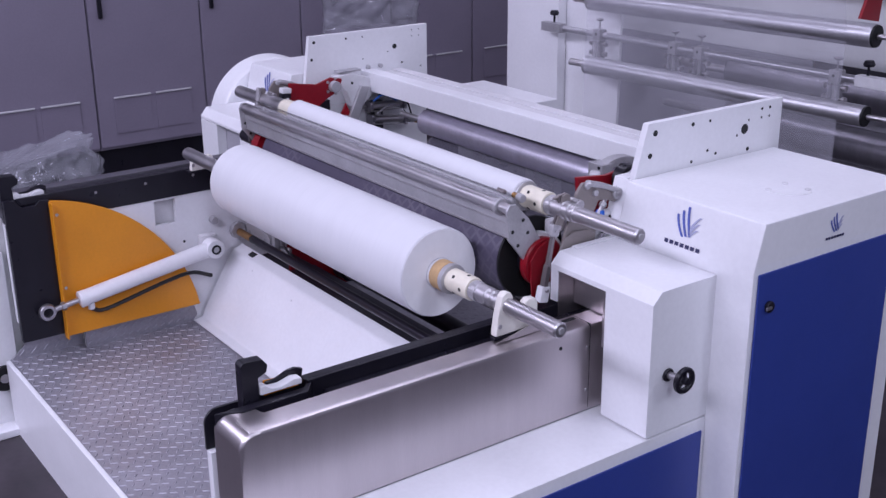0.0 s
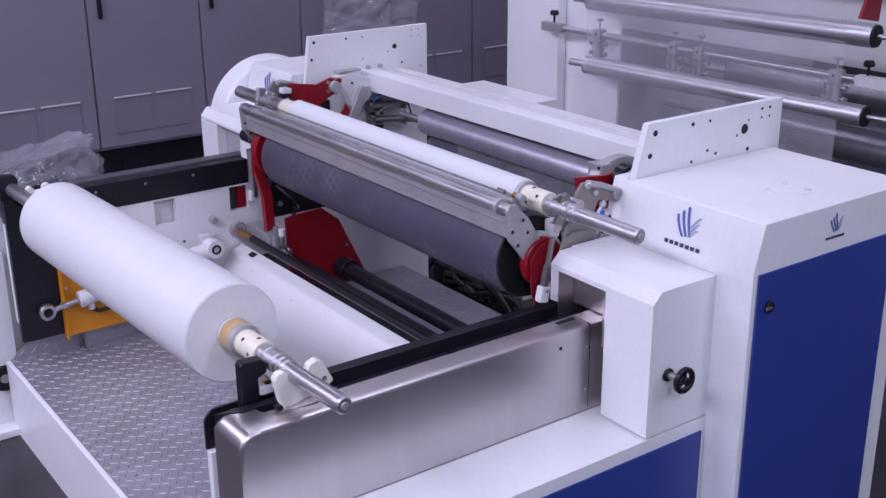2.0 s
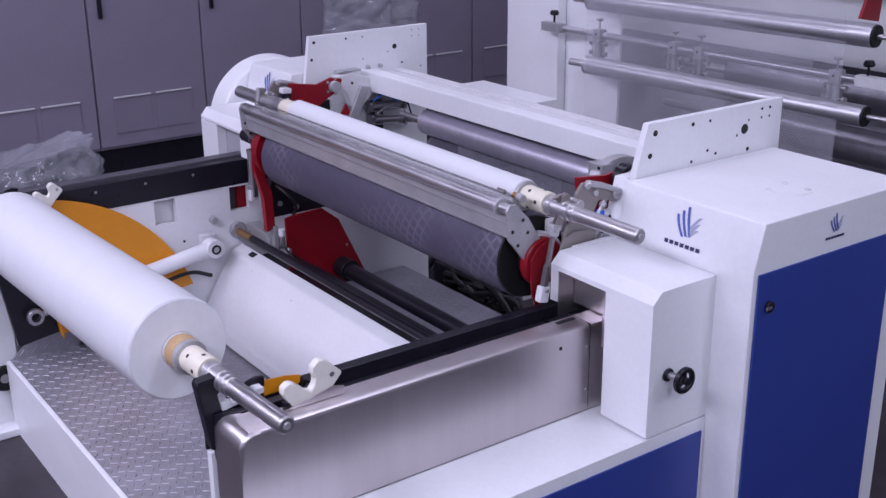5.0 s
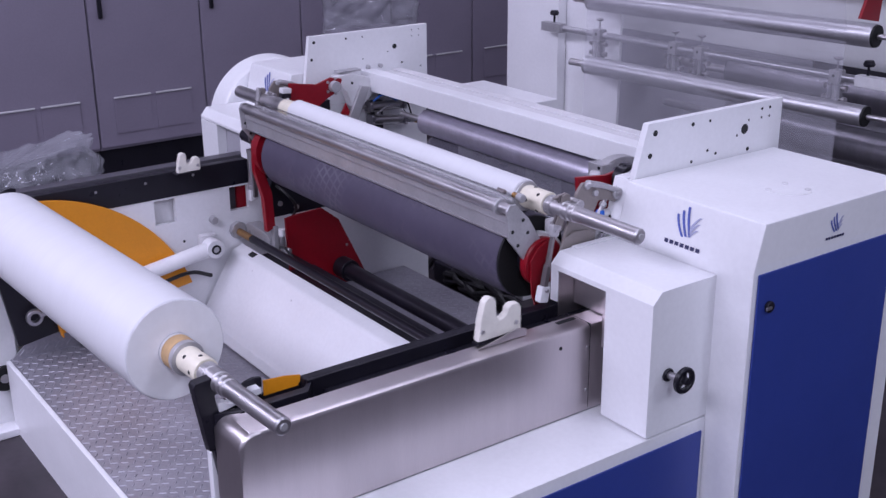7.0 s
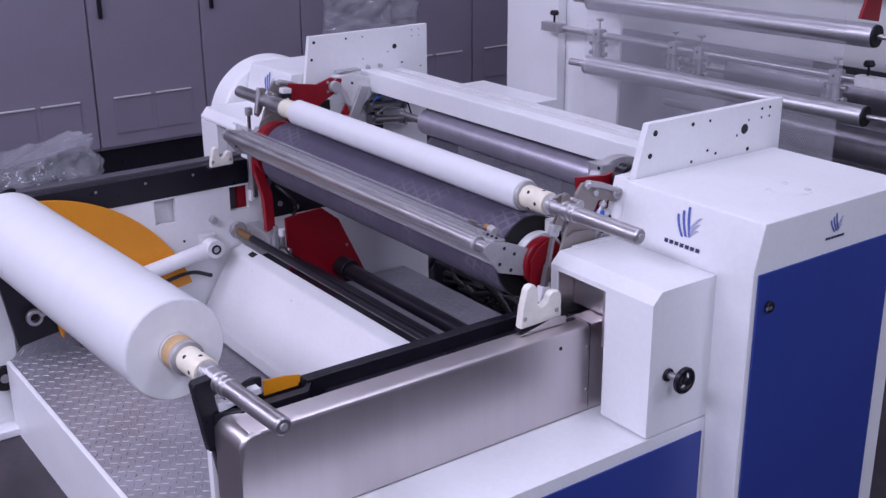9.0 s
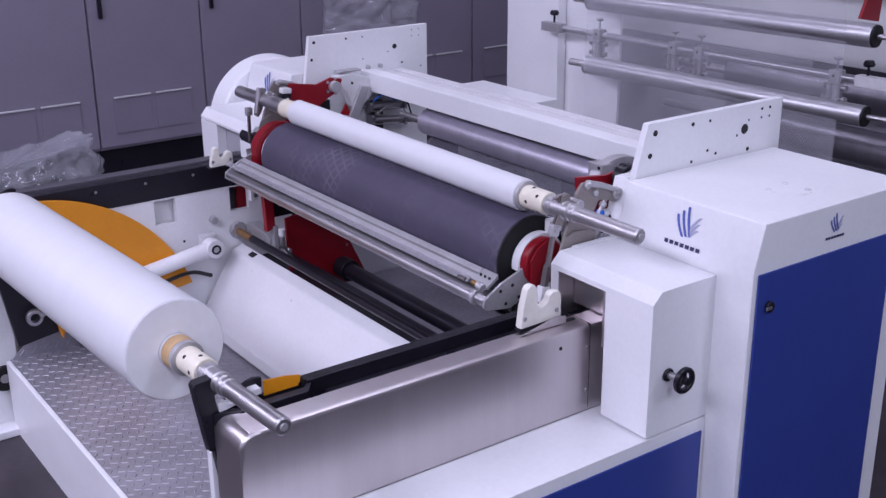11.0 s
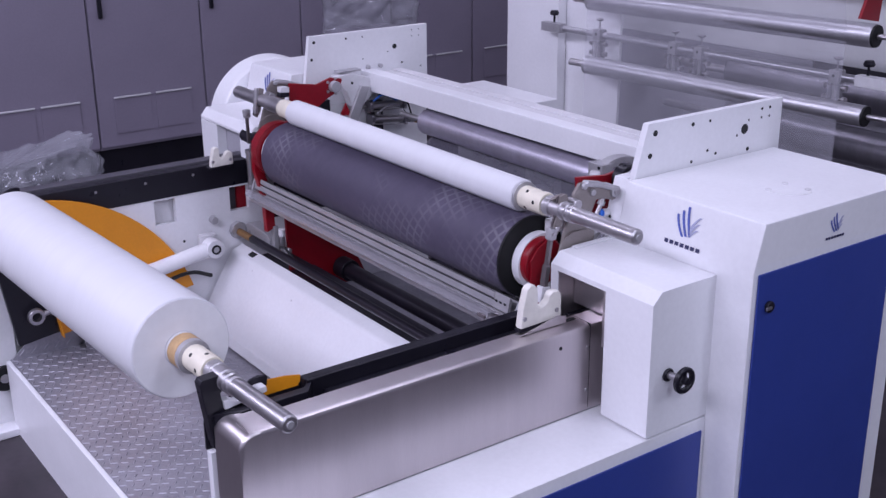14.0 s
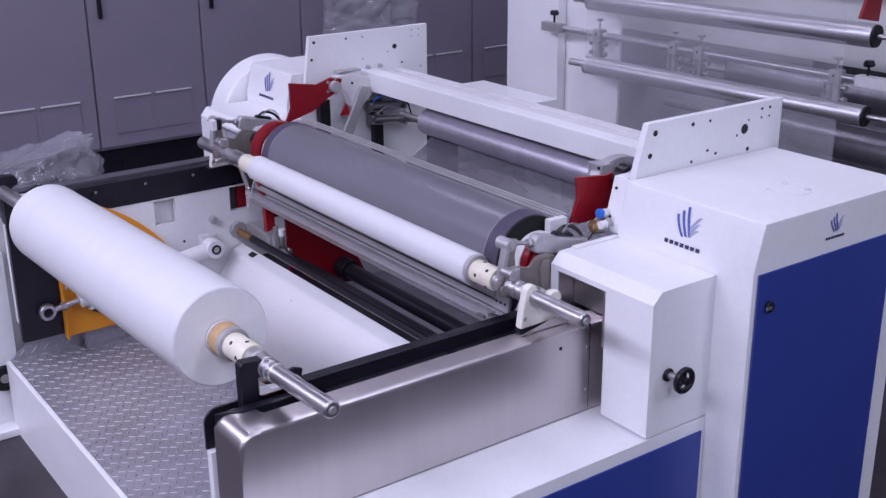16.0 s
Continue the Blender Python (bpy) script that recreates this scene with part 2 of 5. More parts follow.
# ---- hall ----
def hall():
    tagged(part("floor", box((-9, -7, -0.1), (7, 9, 0.0), 0), FLOOR), "dark stained polished concrete factory floor", "floor", kind="structure")
    for name, lo, hi in (("wall_west", (-9.2, -7.2, 0), (-9, 9.2, 5)), ("wall_east", (7, -7.2, 0), (7.2, 9.2, 5)),
                         ("wall_south", (-9, -7.2, 0), (7, -7, 5)), ("wall_north", (-9, 9, 0), (7, 9.2, 5))):
        tagged(part(name, box(lo, hi, 0), WALL), "plain grey painted factory hall wall", "wall", kind="structure")
    tagged(part("ceiling", box((-9.2, -7.2, 5.0), (7.2, 9.2, 5.2), 0), WALL), "plain grey hall ceiling high over the machines", "ceiling", kind="structure")


hall()
LIGHT = (0.752, 0.735, 1.0)
# Unseen ceiling lamps, added to light the machine from its front.
for lx, ly, w in ((-4.5, -4.6, 148), (-1.5, -4.6, 164), (1.5, -4.6, 184)):
    area_light("hall_light", (lx, ly, 4.7), (lx, ly + 1.6, 0.6), 2.4, 1.0, w, LIGHT)
COOL = (0.705, 0.735, 0.965)
# Unseen fill lamps on the near side, added to brighten faces towards +x.
for lx, ly, w in ((4.8, -2.5, 158), (4.8, 1.5, 80)):
    area_light("hall_light", (lx, ly, 4.5), (lx - 2.4, ly, 0.6), 1.0, 2.4, w, COOL)
# Unseen weaker overhead lamps, added as fill from above.
for lx, ly, w in ((-3.8, 1.0, 38), (-0.8, 1.2, 40), (2.6, 1.0, 20), (-3.0, 5.4, 50), (1.0, 5.4, 54)):
    area_light("hall_light", (lx, ly, 4.9), (lx, ly, 0), 2.0, 1.0, w, LIGHT)


# ---- far switch cabinets ----
def cabinet_row():
    x, w = -5.2, 0.835
    edges = [0.745 + w * i for i in range(-3, 7)]
    for y0, y1 in zip(edges, edges[1:]):
        c = thing("switch_cabinet", (x - 0.25, (y0 + y1) / 2, 0), "tall grey steel switch cabinet with vents on a black plinth", "cabinet", "row of switch cabinets")
        part("body", box((x - 0.5, y0 + 0.002, 0.28), (x - 0.02, y1 - 0.002, 2.2), 0.004), CABINET, c)
        part("plinth", box((x - 0.48, y0 + 0.004, 0.0), (x - 0.06, y1 - 0.004, 0.275), 0.004), BLACK, c, "black recessed plinth")
        door = part("door", box((x - 0.018, y0 + 0.006, 0.30), (x, y1 - 0.006, 2.19), 0.006), CABINET, c)
        for k in range(2):
            v0 = y0 + 0.125 + k * 0.315
            vent = part("vent", box((x + 0.001, v0, 0.395), (x + 0.008, v0 + 0.275, 0.655), 0.003), CABINET, door, "louvred vent with a pale top edge")
            part("top_edge", box((x + 0.009, v0, 0.652), (x + 0.020, v0 + 0.275, 0.664), 0.002), CABINET_LIGHT, vent)
            b = bmesh.new()
            for j in range(9):
                box((x + 0.0075, v0 + 0.02, 0.415 + j * 0.025), (x + 0.0090, v0 + 0.255, 0.421 + j * 0.025), 0, b)
            part("louvre", b, CABINET, vent)
        part("handle", box((x + 0.001, y0 + 0.075, 1.22), (x + 0.028, y0 + 0.105, 1.42), 0.008), BLACK, door, "black swing handle")


cabinet_row()


# ---- side frames ----
def mark(parent, origin, u, v, n, size, word=True):
    """A plain mark of six curved bars and seven short bars below, in ink on a panel."""
    o, u, v, n = (Vector(t) for t in (origin, u, v, n))
    for k, mat in ((0, INK), (1, INK), (2, INK), (3, INK_GREY), (4, INK_GREY), (5, INK_GREY)):
        b = bmesh.new()

        def at(t):
            if k < 3:
                return (-0.56 + 0.25 * k + (0.44 - 0.06 * k) * t ** 1.6, 0.36 + 0.20 * k - (0.86 + 0.16 * k) * t)
            j = k - 3
            return (0.66 - 0.03 * j - (0.46 - 0.04 * j) * t ** 0.7, 0.46 - 0.27 * j - (0.56 - 0.10 * j) * t)

        wd, rows = 0.058, []
        for j in range(9):
            q = at(j / 8)
            rows.append([b.verts.new(o + u * ((q[0] + e * wd) * size) + v * (q[1] * size) + n * h) for e, h in ((-1, 0), (1, 0), (1, 0.0012), (-1, 0.0012))])
        for r0, r1 in zip(rows, rows[1:]):
            for i in range(4):
                b.faces.new((r0[i], r0[(i + 1) % 4], r1[(i + 1) % 4], r1[i]))
        b.faces.new(rows[0])
        b.faces.new(rows[-1][::-1])
        part("mark_bar", b, mat, parent)
    if word:
        for k in range(7):
            b = bmesh.new()
            a0 = -0.98 + k * 0.285
            q = [(a0, -0.93), (a0 + 0.19, -0.93), (a0 + 0.19, -0.77), (a0, -0.77)]
            lo = [b.verts.new(o + u * (a * size) + v * (c * size)) for a, c in q]
            hi = [b.verts.new(o + u * (a * size) + v * (c * size) + n * 0.0012) for a, c in q]
            b.faces.new(hi)
            b.faces.new(lo[::-1])
            for i in range(4):
                b.faces.new((lo[i], lo[(i + 1) % 4], hi[(i + 1) % 4], hi[i]))
            part("lettering_bar", b, INK_DARK, parent)


CAB = [(0.52, 0.03), (1.25, 0.03), (1.25, 1.363), (0.556, 1.363), (0.52, 1.222)]
SHROUD_TOP = [(0.266, 1.132), (0.535, 1.132), (0.535, 1.183), (0.296, 1.183), (0.266, 1.146)]


def near_frame():
    c = thing("machine_cabinet", (0.5, 0.88, 0), "white winder side cabinet with a sloping front edge and blue door", "machine cabinet", "winder side cabinets")
    part("body", slab(CAB, 0.2375, 0.775, 0.006), WHITE, c)
    part("base", box((0.26, 0.55, 0.0), (0.75, 1.22, 0.03), 0.002), BLACK, c)
    door = part("door", box((0.776, 0.538, 0.10), (0.783, 1.168, 1.218), 0.003), BLUE, c, "dark blue door panel")
    k = rod((0.7835, 0.585, 1.115), (0.795, 0.585, 1.115), 0.017)
    part("lock", k, BLACK, door, "black round lock")
    part("lock_key", box((0.7955, 0.560, 1.111), (0.802, 0.583, 1.121), 0.002), CHROME, door)
    s = Vector((0, 0.036, 0.141)).normalized()
    nrm = Vector((0, -0.141, 0.036)).normalized()
    mark(c, Vector((0.508, 0.537, 1.292)) + nrm * 0.0015, (1, 0, 0), s, nrm, 0.072)
    mark(c, Vector((0.7765, 0.875, 1.30)), (0, 1, 0), (0, 0, 1), (1, 0, 0), 0.045)
    b = bmesh.new()
    arc = [radians(-125 + 10 * k) for k in range(15)]
    rim = [(0.59 + r * math.cos(a), 0.885 + r * math.sin(a)) for r, way in ((0.074, 1), (0.068, -1)) for a in arc[::way]]
    part("embossed_arc", slab(rim, 1.3632, 1.3648, 0.0, b, axis=2), WHITE_SHADE, c, "embossed arc")
    for q, v in ((0.553, 0.915), (0.564, 0.823), (0.636, 0.917)):
        part("cap", disc((q, v, 1.365), (0, 0, 1), 0.010, 0.004), GUARD, c)

    s = thing("rail_shroud", (0.43, 0.4, 0.73), "white sheet metal shroud over the end of the roll rail", "machine shroud", "rail shrouds")
    b = slab([(0.458, 0.735), (0.646, 0.735), (0.646, 1.183), (0.216, 1.183), (0.216, 1.03), (0.248, 1.03), (0.248, 1.132), (0.458, 1.132)], 0.266, 0.535, 0.0, axis=1)
    front = [e for e in b.edges if all(abs(v.co.y - 0.266) < 1e-4 and abs(v.co.z - 1.183) < 1e-4 for v in e.verts)]
    bmesh.ops.bevel(b, geom=front, offset=0.034, segments=1, affect="EDGES", profile=0.5)
    bmesh.ops.bevel(b, geom=[e for e in b.edges if 0.3 < e.calc_face_angle(0) and (e.verts[0].co.z + e.verts[1].co.z) > 2.0], offset=0.002, segments=2, affect="EDGES", profile=0.5)
    part("shell", b, WHITE, s)
    part("edge_strip", box((0.2195, 0.345, 1.1835), (0.242, 0.532, 1.189), 0.002), WHITE, s)
    wheel = part("handwheel", turned_ring((0.700, 0.342, 0.924), (0.716, 0.342, 0.924), [(0, 0.028), (0.004, 0.024), (0.012, 0.024), (0.016, 0.028), (0.016, 0.036), (0.012, 0.040), (0.004, 0.040), (0, 0.036)], 36), BLACK, s, "small black spoked handwheel")
    part("spindle", rod((0.646, 0.338, 0.920), (0.7055, 0.342, 0.924), 0.011), CHROME, s, "polished steel spindle")
    b = bmesh.new()
    for a in (90, 210, 330):
        e = (0.708, 0.342 + 0.028 * math.cos(radians(a)), 0.924 + 0.028 * math.sin(radians(a)))
        rod((0.708, 0.342, 0.924), e, 0.007, 10, bm=b)
    rod((0.700, 0.342, 0.924), (0.722, 0.342, 0.924), 0.012, 16, bm=b)
    part("spokes", b, BLACK, wheel)
    part("collar", rod((0.6465, 0.338, 0.920), (0.655, 0.338, 0.920), 0.020), BLACK, s)

    h = thing("winder_pedestal", (0.45, -0.2, 0), "low white base under the near roll rail with blue side panel", "machine base")
    part("body", slab([(-0.88, 0.0), (0.52, 0.0), (0.52, 0.728), (-0.88, 0.728)], 0.40, 0.646, 0.004), WHITE, h)
    part("panel", box((0.647, -0.86, 0.06), (0.653, 0.50, 0.688), 0.002), BLUE, h, "dark blue lower panel")
    part("inner_plate", box((0.207, -0.888, 0.0), (0.2335, 0.52, 0.893), 0.003), WHITE, h)

    r = thing("roll_rail", (0.3, -0.3, 0.73), "black roll rail with brushed stainless side cover", "roll rail", "roll rails")
    y0 = -0.885
    prof = [(0.325, 1.006), (0.325, 1.014), (0.388, 1.014), (0.400, 1.009), (0.405, 0.998), (0.405, 0.732), (0.398, 0.732), (0.398, 1.006)]
    part("cover", slab(prof, y0 + 0.03, 0.528, 0.0, axis=1), STEEL, r, "brushed stainless steel cover")
    b = bmesh.new()
    rr, n = 0.045, 8
    out = [(y0 + rr * (1 - math.sin(k / n * math.pi / 2)), 1.013 - rr * (1 - math.cos(k / n * math.pi / 2))) for k in range(n + 1)]
    out = [(y0 + 0.031, 0.732), (y0, 0.732)] + out[::-1] + [(y0 + 0.06, 1.013), (y0 + 0.06, 1.0)]
    slab(out, 0.2590, 0.4048, 0.0, b)
    rim = [e for e in b.edges if all(v.co.x > 0.4047 and v.co.y < y0 + 0.0605 and v.co.z > 0.7325 for v in e.verts) and max(v.co.z for v in e.verts) < 1.0135 and not any(abs(v.co.z - 1.0) < 1e-4 for v in e.verts)]
    bmesh.ops.bevel(b, geom=rim, offset=0.012, segments=3, affect="EDGES", profile=0.5)
    part("cover_nose", b, STEEL, r, "rounded stainless steel end cap")
    part("nose_top", slab([(0.293, y0 + 0.0605), (0.3245, y0 + 0.0605), (0.3245, -0.770), (0.316, -0.779), (0.293, -0.784)], 1.004, 1.0125, 0.001, axis=2), STEEL, r)
    part("joint_seam", box((0.327, 0.2600, 0.74), (0.4058, 0.2615, 1.0148), 0.0), HOLE, r)
    part("slot_mark", box((0.338, 0.180, 1.0143), (0.353, 0.250, 1.0157), 0.0), HOLE, r)
    part("tunnel", slab([(0.27, 0.95), (0.53, 0.95), (0.53, 1.128), (0.27, 1.128)], 0.444, 0.456, 0.0), STEEL, r)
    part("tunnel_liner", box((0.2485, 0.269, 0.985), (0.2515, 0.43, 1.129), 0.0005), STEEL, r)
    part("tunnel_back", box((0.253, 0.330, 1.017), (0.443, 0.336, 1.128), 0.001), STEEL, r)
    for q in (0.29, 0.42):
        part("screw", disc((q, 0.3285, 1.10), (0, 1, 0), 0.007), CHROME, r)
    tip = [(y0 - 0.006 + 0.04 * (1 - math.sin(k / 8 * math.pi / 2)), 1.021 - 0.04 * (1 - math.cos(k / 8 * math.pi / 2))) for k in range(9)]
    part("bar", box((0.206, -0.610, 0.895), (0.236, 0.53, 1.021), 0.002), BLACK, r, "black rail bar")
    part("bar_tip", slab([(-0.6105, 1.006), (-0.6105, 0.895), (y0 - 0.006, 0.895)] + [(q, v - 0.015) for q, v in tip[::-1]], 0.206, 0.2150, 0.002), BLACK, r, "black rounded bar end")
    part("side_strip", slab([(0.2625, -0.884), (0.2915, -0.823), (0.2915, -0.630), (0.2475, -0.596), (0.2475, -0.612), (0.2625, -0.626)], 0.93, 1.0155, 0.002, axis=2), BLACK, r, "black guide strip")
    part("bar_lip", box((0.2365, -0.606, 0.93), (0.2463, 0.53, 1.0215), 0.002), BLACK, r)
    part("guide", box((0.25, -0.56, 0.93), (0.310, 0.52, 0.985), 0.003), BLACK, r)
    part("slot_edge", slab([(-0.722, 1.000), (-0.622, 1.000), (-0.613, 1.012), (-0.612, 1.030), (-0.66, 1.040), (-0.722, 1.044)], 0.2155, 0.2185, 0.0008), ORANGE, r, "orange painted slot edge")
    part("screw", disc((0.4056, 0.145, 0.965), (1, 0, 0), 0.006), HOLE, r)
    for zz in (0.80, 0.94):
        part("screw", disc((0.4058, 0.252, zz), (1, 0, 0), 0.006), CHROME, r)

    p = thing("side_plate", (0.23, 0.95, 1.363), "upright white steel side plate with drilled holes, on the cabinet", "side plate", "upright side plates")
    part("plate", slab([(0.592, 1.20), (1.285, 1.20), (1.285, 1.53), (0.640, 1.53), (0.592, 1.366)], 0.208, 0.2335, 0.002), WHITE, p)
    for y, z, rr in ((1.097, 1.447, 0.017), (0.671, 1.496, 0.010), (0.652, 1.425, 0.009), (0.842, 1.500, 0.007), (0.922, 1.500, 0.005), (0.919, 1.401, 0.005), (1.115, 1.475, 0.004), (1.06, 1.43, 0.004),
                     (1.18, 1.505, 0.005), (1.22, 1.505, 0.005), (1.18, 1.475, 0.004), (1.22, 1.475, 0.004), (1.12, 1.375, 0.007), (0.96, 1.385, 0.005), (0.845, 1.375, 0.005)):
        part("hole", disc((0.2338, y, z), (1, 0, 0), rr, 0.002), HOLE, p)
    w = thing("winder_wall", (0.19, 0.9, 0), "white inner side wall of the winder", "machine wall", "inner machine walls")
    part("wall", slab([(0.538, 0.0), (1.26, 0.0), (1.26, 1.3625), (0.578, 1.3625), (0.538, 1.205)], 0.165, 0.2070, 0.003), WHITE, w)
    part("front_flange", slab([(0.530, 1.19), (0.5375, 1.19), (0.5375, 1.206), (0.577, 1.3615), (0.5695, 1.3615), (0.530, 1.207)], 0.166, 0.2345, 0.001), WHITE, w)
    for y, z in ((0.5605, 1.327), (0.5375, 1.237)):
        part("hole", disc((0.186, y - 0.0015, z), (0, 1, -0.25), 0.005, 0.004), HOLE, w)


near_frame()


def far_frame():
    c = thing("machine_cabinet", (-2.1, 0.88, 0), "white winder drive cabinet with a sloping front edge and logo", "machine cabinet", "winder side cabinets")
    part("body", slab(CAB, -2.33, -1.925, 0.006), WHITE, c)
    s = Vector((0, 0.036, 0.141)).normalized()
    nrm = Vector((0, -0.141, 0.036)).normalized()
    mark(c, Vector((-2.12, 0.537, 1.292)) + nrm * 0.0015, (1, 0, 0), s, nrm, 0.072)
    g = thing("belt_guard", (-2.42, 0.70, 0.6), "round white belt guard on the drive side", "belt guard")
    part("drum", turned((-2.335, 0.70, 1.055), (-2.50, 0.70, 1.055), [(0, 0.275), (0.012, 0.302), (0.03, 0.312), (0.15, 0.312), (0.165, 0.298)], 56), WHITE, g)
    part("foot", box((-2.49, 0.55, 0.0), (-2.345, 0.85, 0.78), 0.004), WHITE, g)
    part("face", slab([(0.62, 1.03), (0.62, 1.28), (0.47, 1.08)], -2.334, -2.331, 0.001), GUARD, g)

    s = thing("rail_shroud", (-2.1, 0.4, 0.73), "white sheet metal shroud over the end of the far roll rail", "machine shroud", "rail shrouds")
    part("top", slab(SHROUD_TOP, -2.312, -1.80, 0.004), WHITE, s)
    part("outer_wall", slab([(0.266, 0.0), (0.535, 0.0), (0.535, 1.131), (0.266, 1.131)], -2.312, -2.14, 0.003), WHITE, s)
    part("inner_wall", slab([(0.266, 1.029), (0.535, 1.029), (0.535, 1.131), (0.266, 1.131)], -1.905, -1.802, 0.003), WHITE, s)
    part("liner", box((-2.139, 0.31, 0.9), (-1.907, 0.318, 1.13), 0.001), GREY_PANEL, s, "grey steel liner inside the opening")

    r = thing("roll_rail", (-1.92, -0.3, 0.73), "black roll rail on the far side with grey steel top", "roll rail", "roll rails")
    part("bar", slab([(-0.79, 0.914), (0.52, 0.914), (0.52, 1.0255), (-0.75, 1.0255), (-0.79, 1.012)], -1.91, -1.87, 0.003), BLACK, r, "black rail bar")
    part("top_cover", slab([(-0.79, 0.93), (0.43, 0.93), (0.43, 1.026), (-0.76, 1.026)], -2.02, -1.955, 0.004), SLATE, r, "dark grey steel top cover")
    part("guide", box((-1.953, -0.78, 0.93), (-1.912, 0.52, 0.99), 0.002), BLACK, r)
    for y in (-0.42, -0.203, 0.015):
        part("screw", disc((-1.8695, y, 0.995), (1, 0, 0), 0.006), CHROME, r)

    w = thing("winder_wall", (-1.93, -0.2, 0), "white far side frame plate with square cut-outs below the rail", "machine wall", "inner machine walls")
    b = bmesh.new()
    box((-1.90, -0.53, 0.0), (-1.875, 0.57, 0.50), 0, b)
    box((-1.90, -0.80, 0.50), (-1.875, 0.57, 0.795), 0, b)
    box((-1.90, -0.80, 0.905), (-1.875, 0.57, 0.924), 0, b)
    for a0, a1 in ((-0.80, -0.174), (-0.076, 0.183), (0.275, 0.57)):
        box((-1.90, a0, 0.795), (-1.875, a1, 0.905), 0, b)
    bmesh.ops.remove_doubles(b, verts=b.verts, dist=0.0005)
    part("plate", b, WHITE, w)
    part("back_plate", box((-2.04, -0.88, 0.0), (-2.02, 0.14, 0.93), 0.002), WHITE_SHADE, w)
    part("front_post", box((-2.05, -0.95, 0.0), (-1.95, -0.805, 0.79), 0.004), WHITE, w)
    part("cover_plate", box((-1.93, -0.20, 0.77), (-1.915, -0.055, 0.92), 0.002), GUARD, w, "grey steel plate behind the cut-out")
    part("cover_plate", box((-1.93, 0.235, 0.78), (-1.915, 0.29, 0.92), 0.002), RED, w, "dark red plate behind the cut-out")
    # Dark backing, added to put the recess's shade into colour.
    part("cover_plate", box((-1.945, 0.165, 0.78), (-1.931, 0.29, 0.92), 0.002), SLATE, w, "added dark backing that stands for shade in the cut-out")
    part("foot_ledge", box((-1.98, -1.05, 0.0), (-1.865, -0.80, 0.035), 0.006), WHITE, w)
    part("lower_post", box((-1.975, -1.0, 0.036), (-1.952, -0.951, 0.79), 0.004), WHITE, w)
    part("rubber_wheel", turned_ring((-1.948, -0.872, 0.245), (-1.925, -0.872, 0.245), [(0, 0.022), (0, 0.050), (0.005, 0.056), (0.018, 0.056), (0.023, 0.050), (0.023, 0.022)], 32), RUBBER_END, w, "black rubber wheel")
    part("wheel_hub", rod((-1.949, -0.872, 0.245), (-1.929, -0.872, 0.245), 0.0215), CHROME, w)
    part("bolt", rod((-1.875, 0.09, 0.775), (-1.845, 0.09, 0.775), 0.017), ALUMINIUM, w)
    part("bolt_hole", disc((-1.8745, -0.05, 0.70), (1, 0, 0), 0.006), HOLE, w)

    p = thing("side_plate", (-1.9, 0.95, 1.363), "upright white steel side plate with drilled holes on the drive side", "side plate", "upright side plates")
    part("plate", slab([(0.590, 1.20), (1.289, 1.20), (1.289, 1.531), (0.637, 1.531)], -1.917, -1.892, 0.002), WHITE, p)
    for y, z, rr in ((1.099, 1.441, 0.016), (0.66, 1.503, 0.010), (0.645, 1.425, 0.009), (0.83, 1.504, 0.007), (0.92, 1.503, 0.005), (0.92, 1.40, 0.004), (1.14, 1.36, 0.007), (1.06, 1.42, 0.004), (1.2, 1.51, 0.004), (1.24, 1.51, 0.004), (1.2, 1.48, 0.004), (1.24, 1.48, 0.004), (1.25, 1.33, 0.005)):
        part("hole", disc((-1.8915, y, z), (1, 0, 0), rr * 0.75, 0.002), HOLE, p)
    v = thing("winder_wall", (-1.9, 0.9, 0), "white inner wall of the winder on the drive side", "machine wall", "inner machine walls")
    part("wall", slab([(0.575, 0.0), (1.283, 0.0), (1.283, 1.199), (0.575, 1.199)], -1.924, -1.892, 0.003), WHITE, v)


far_frame()


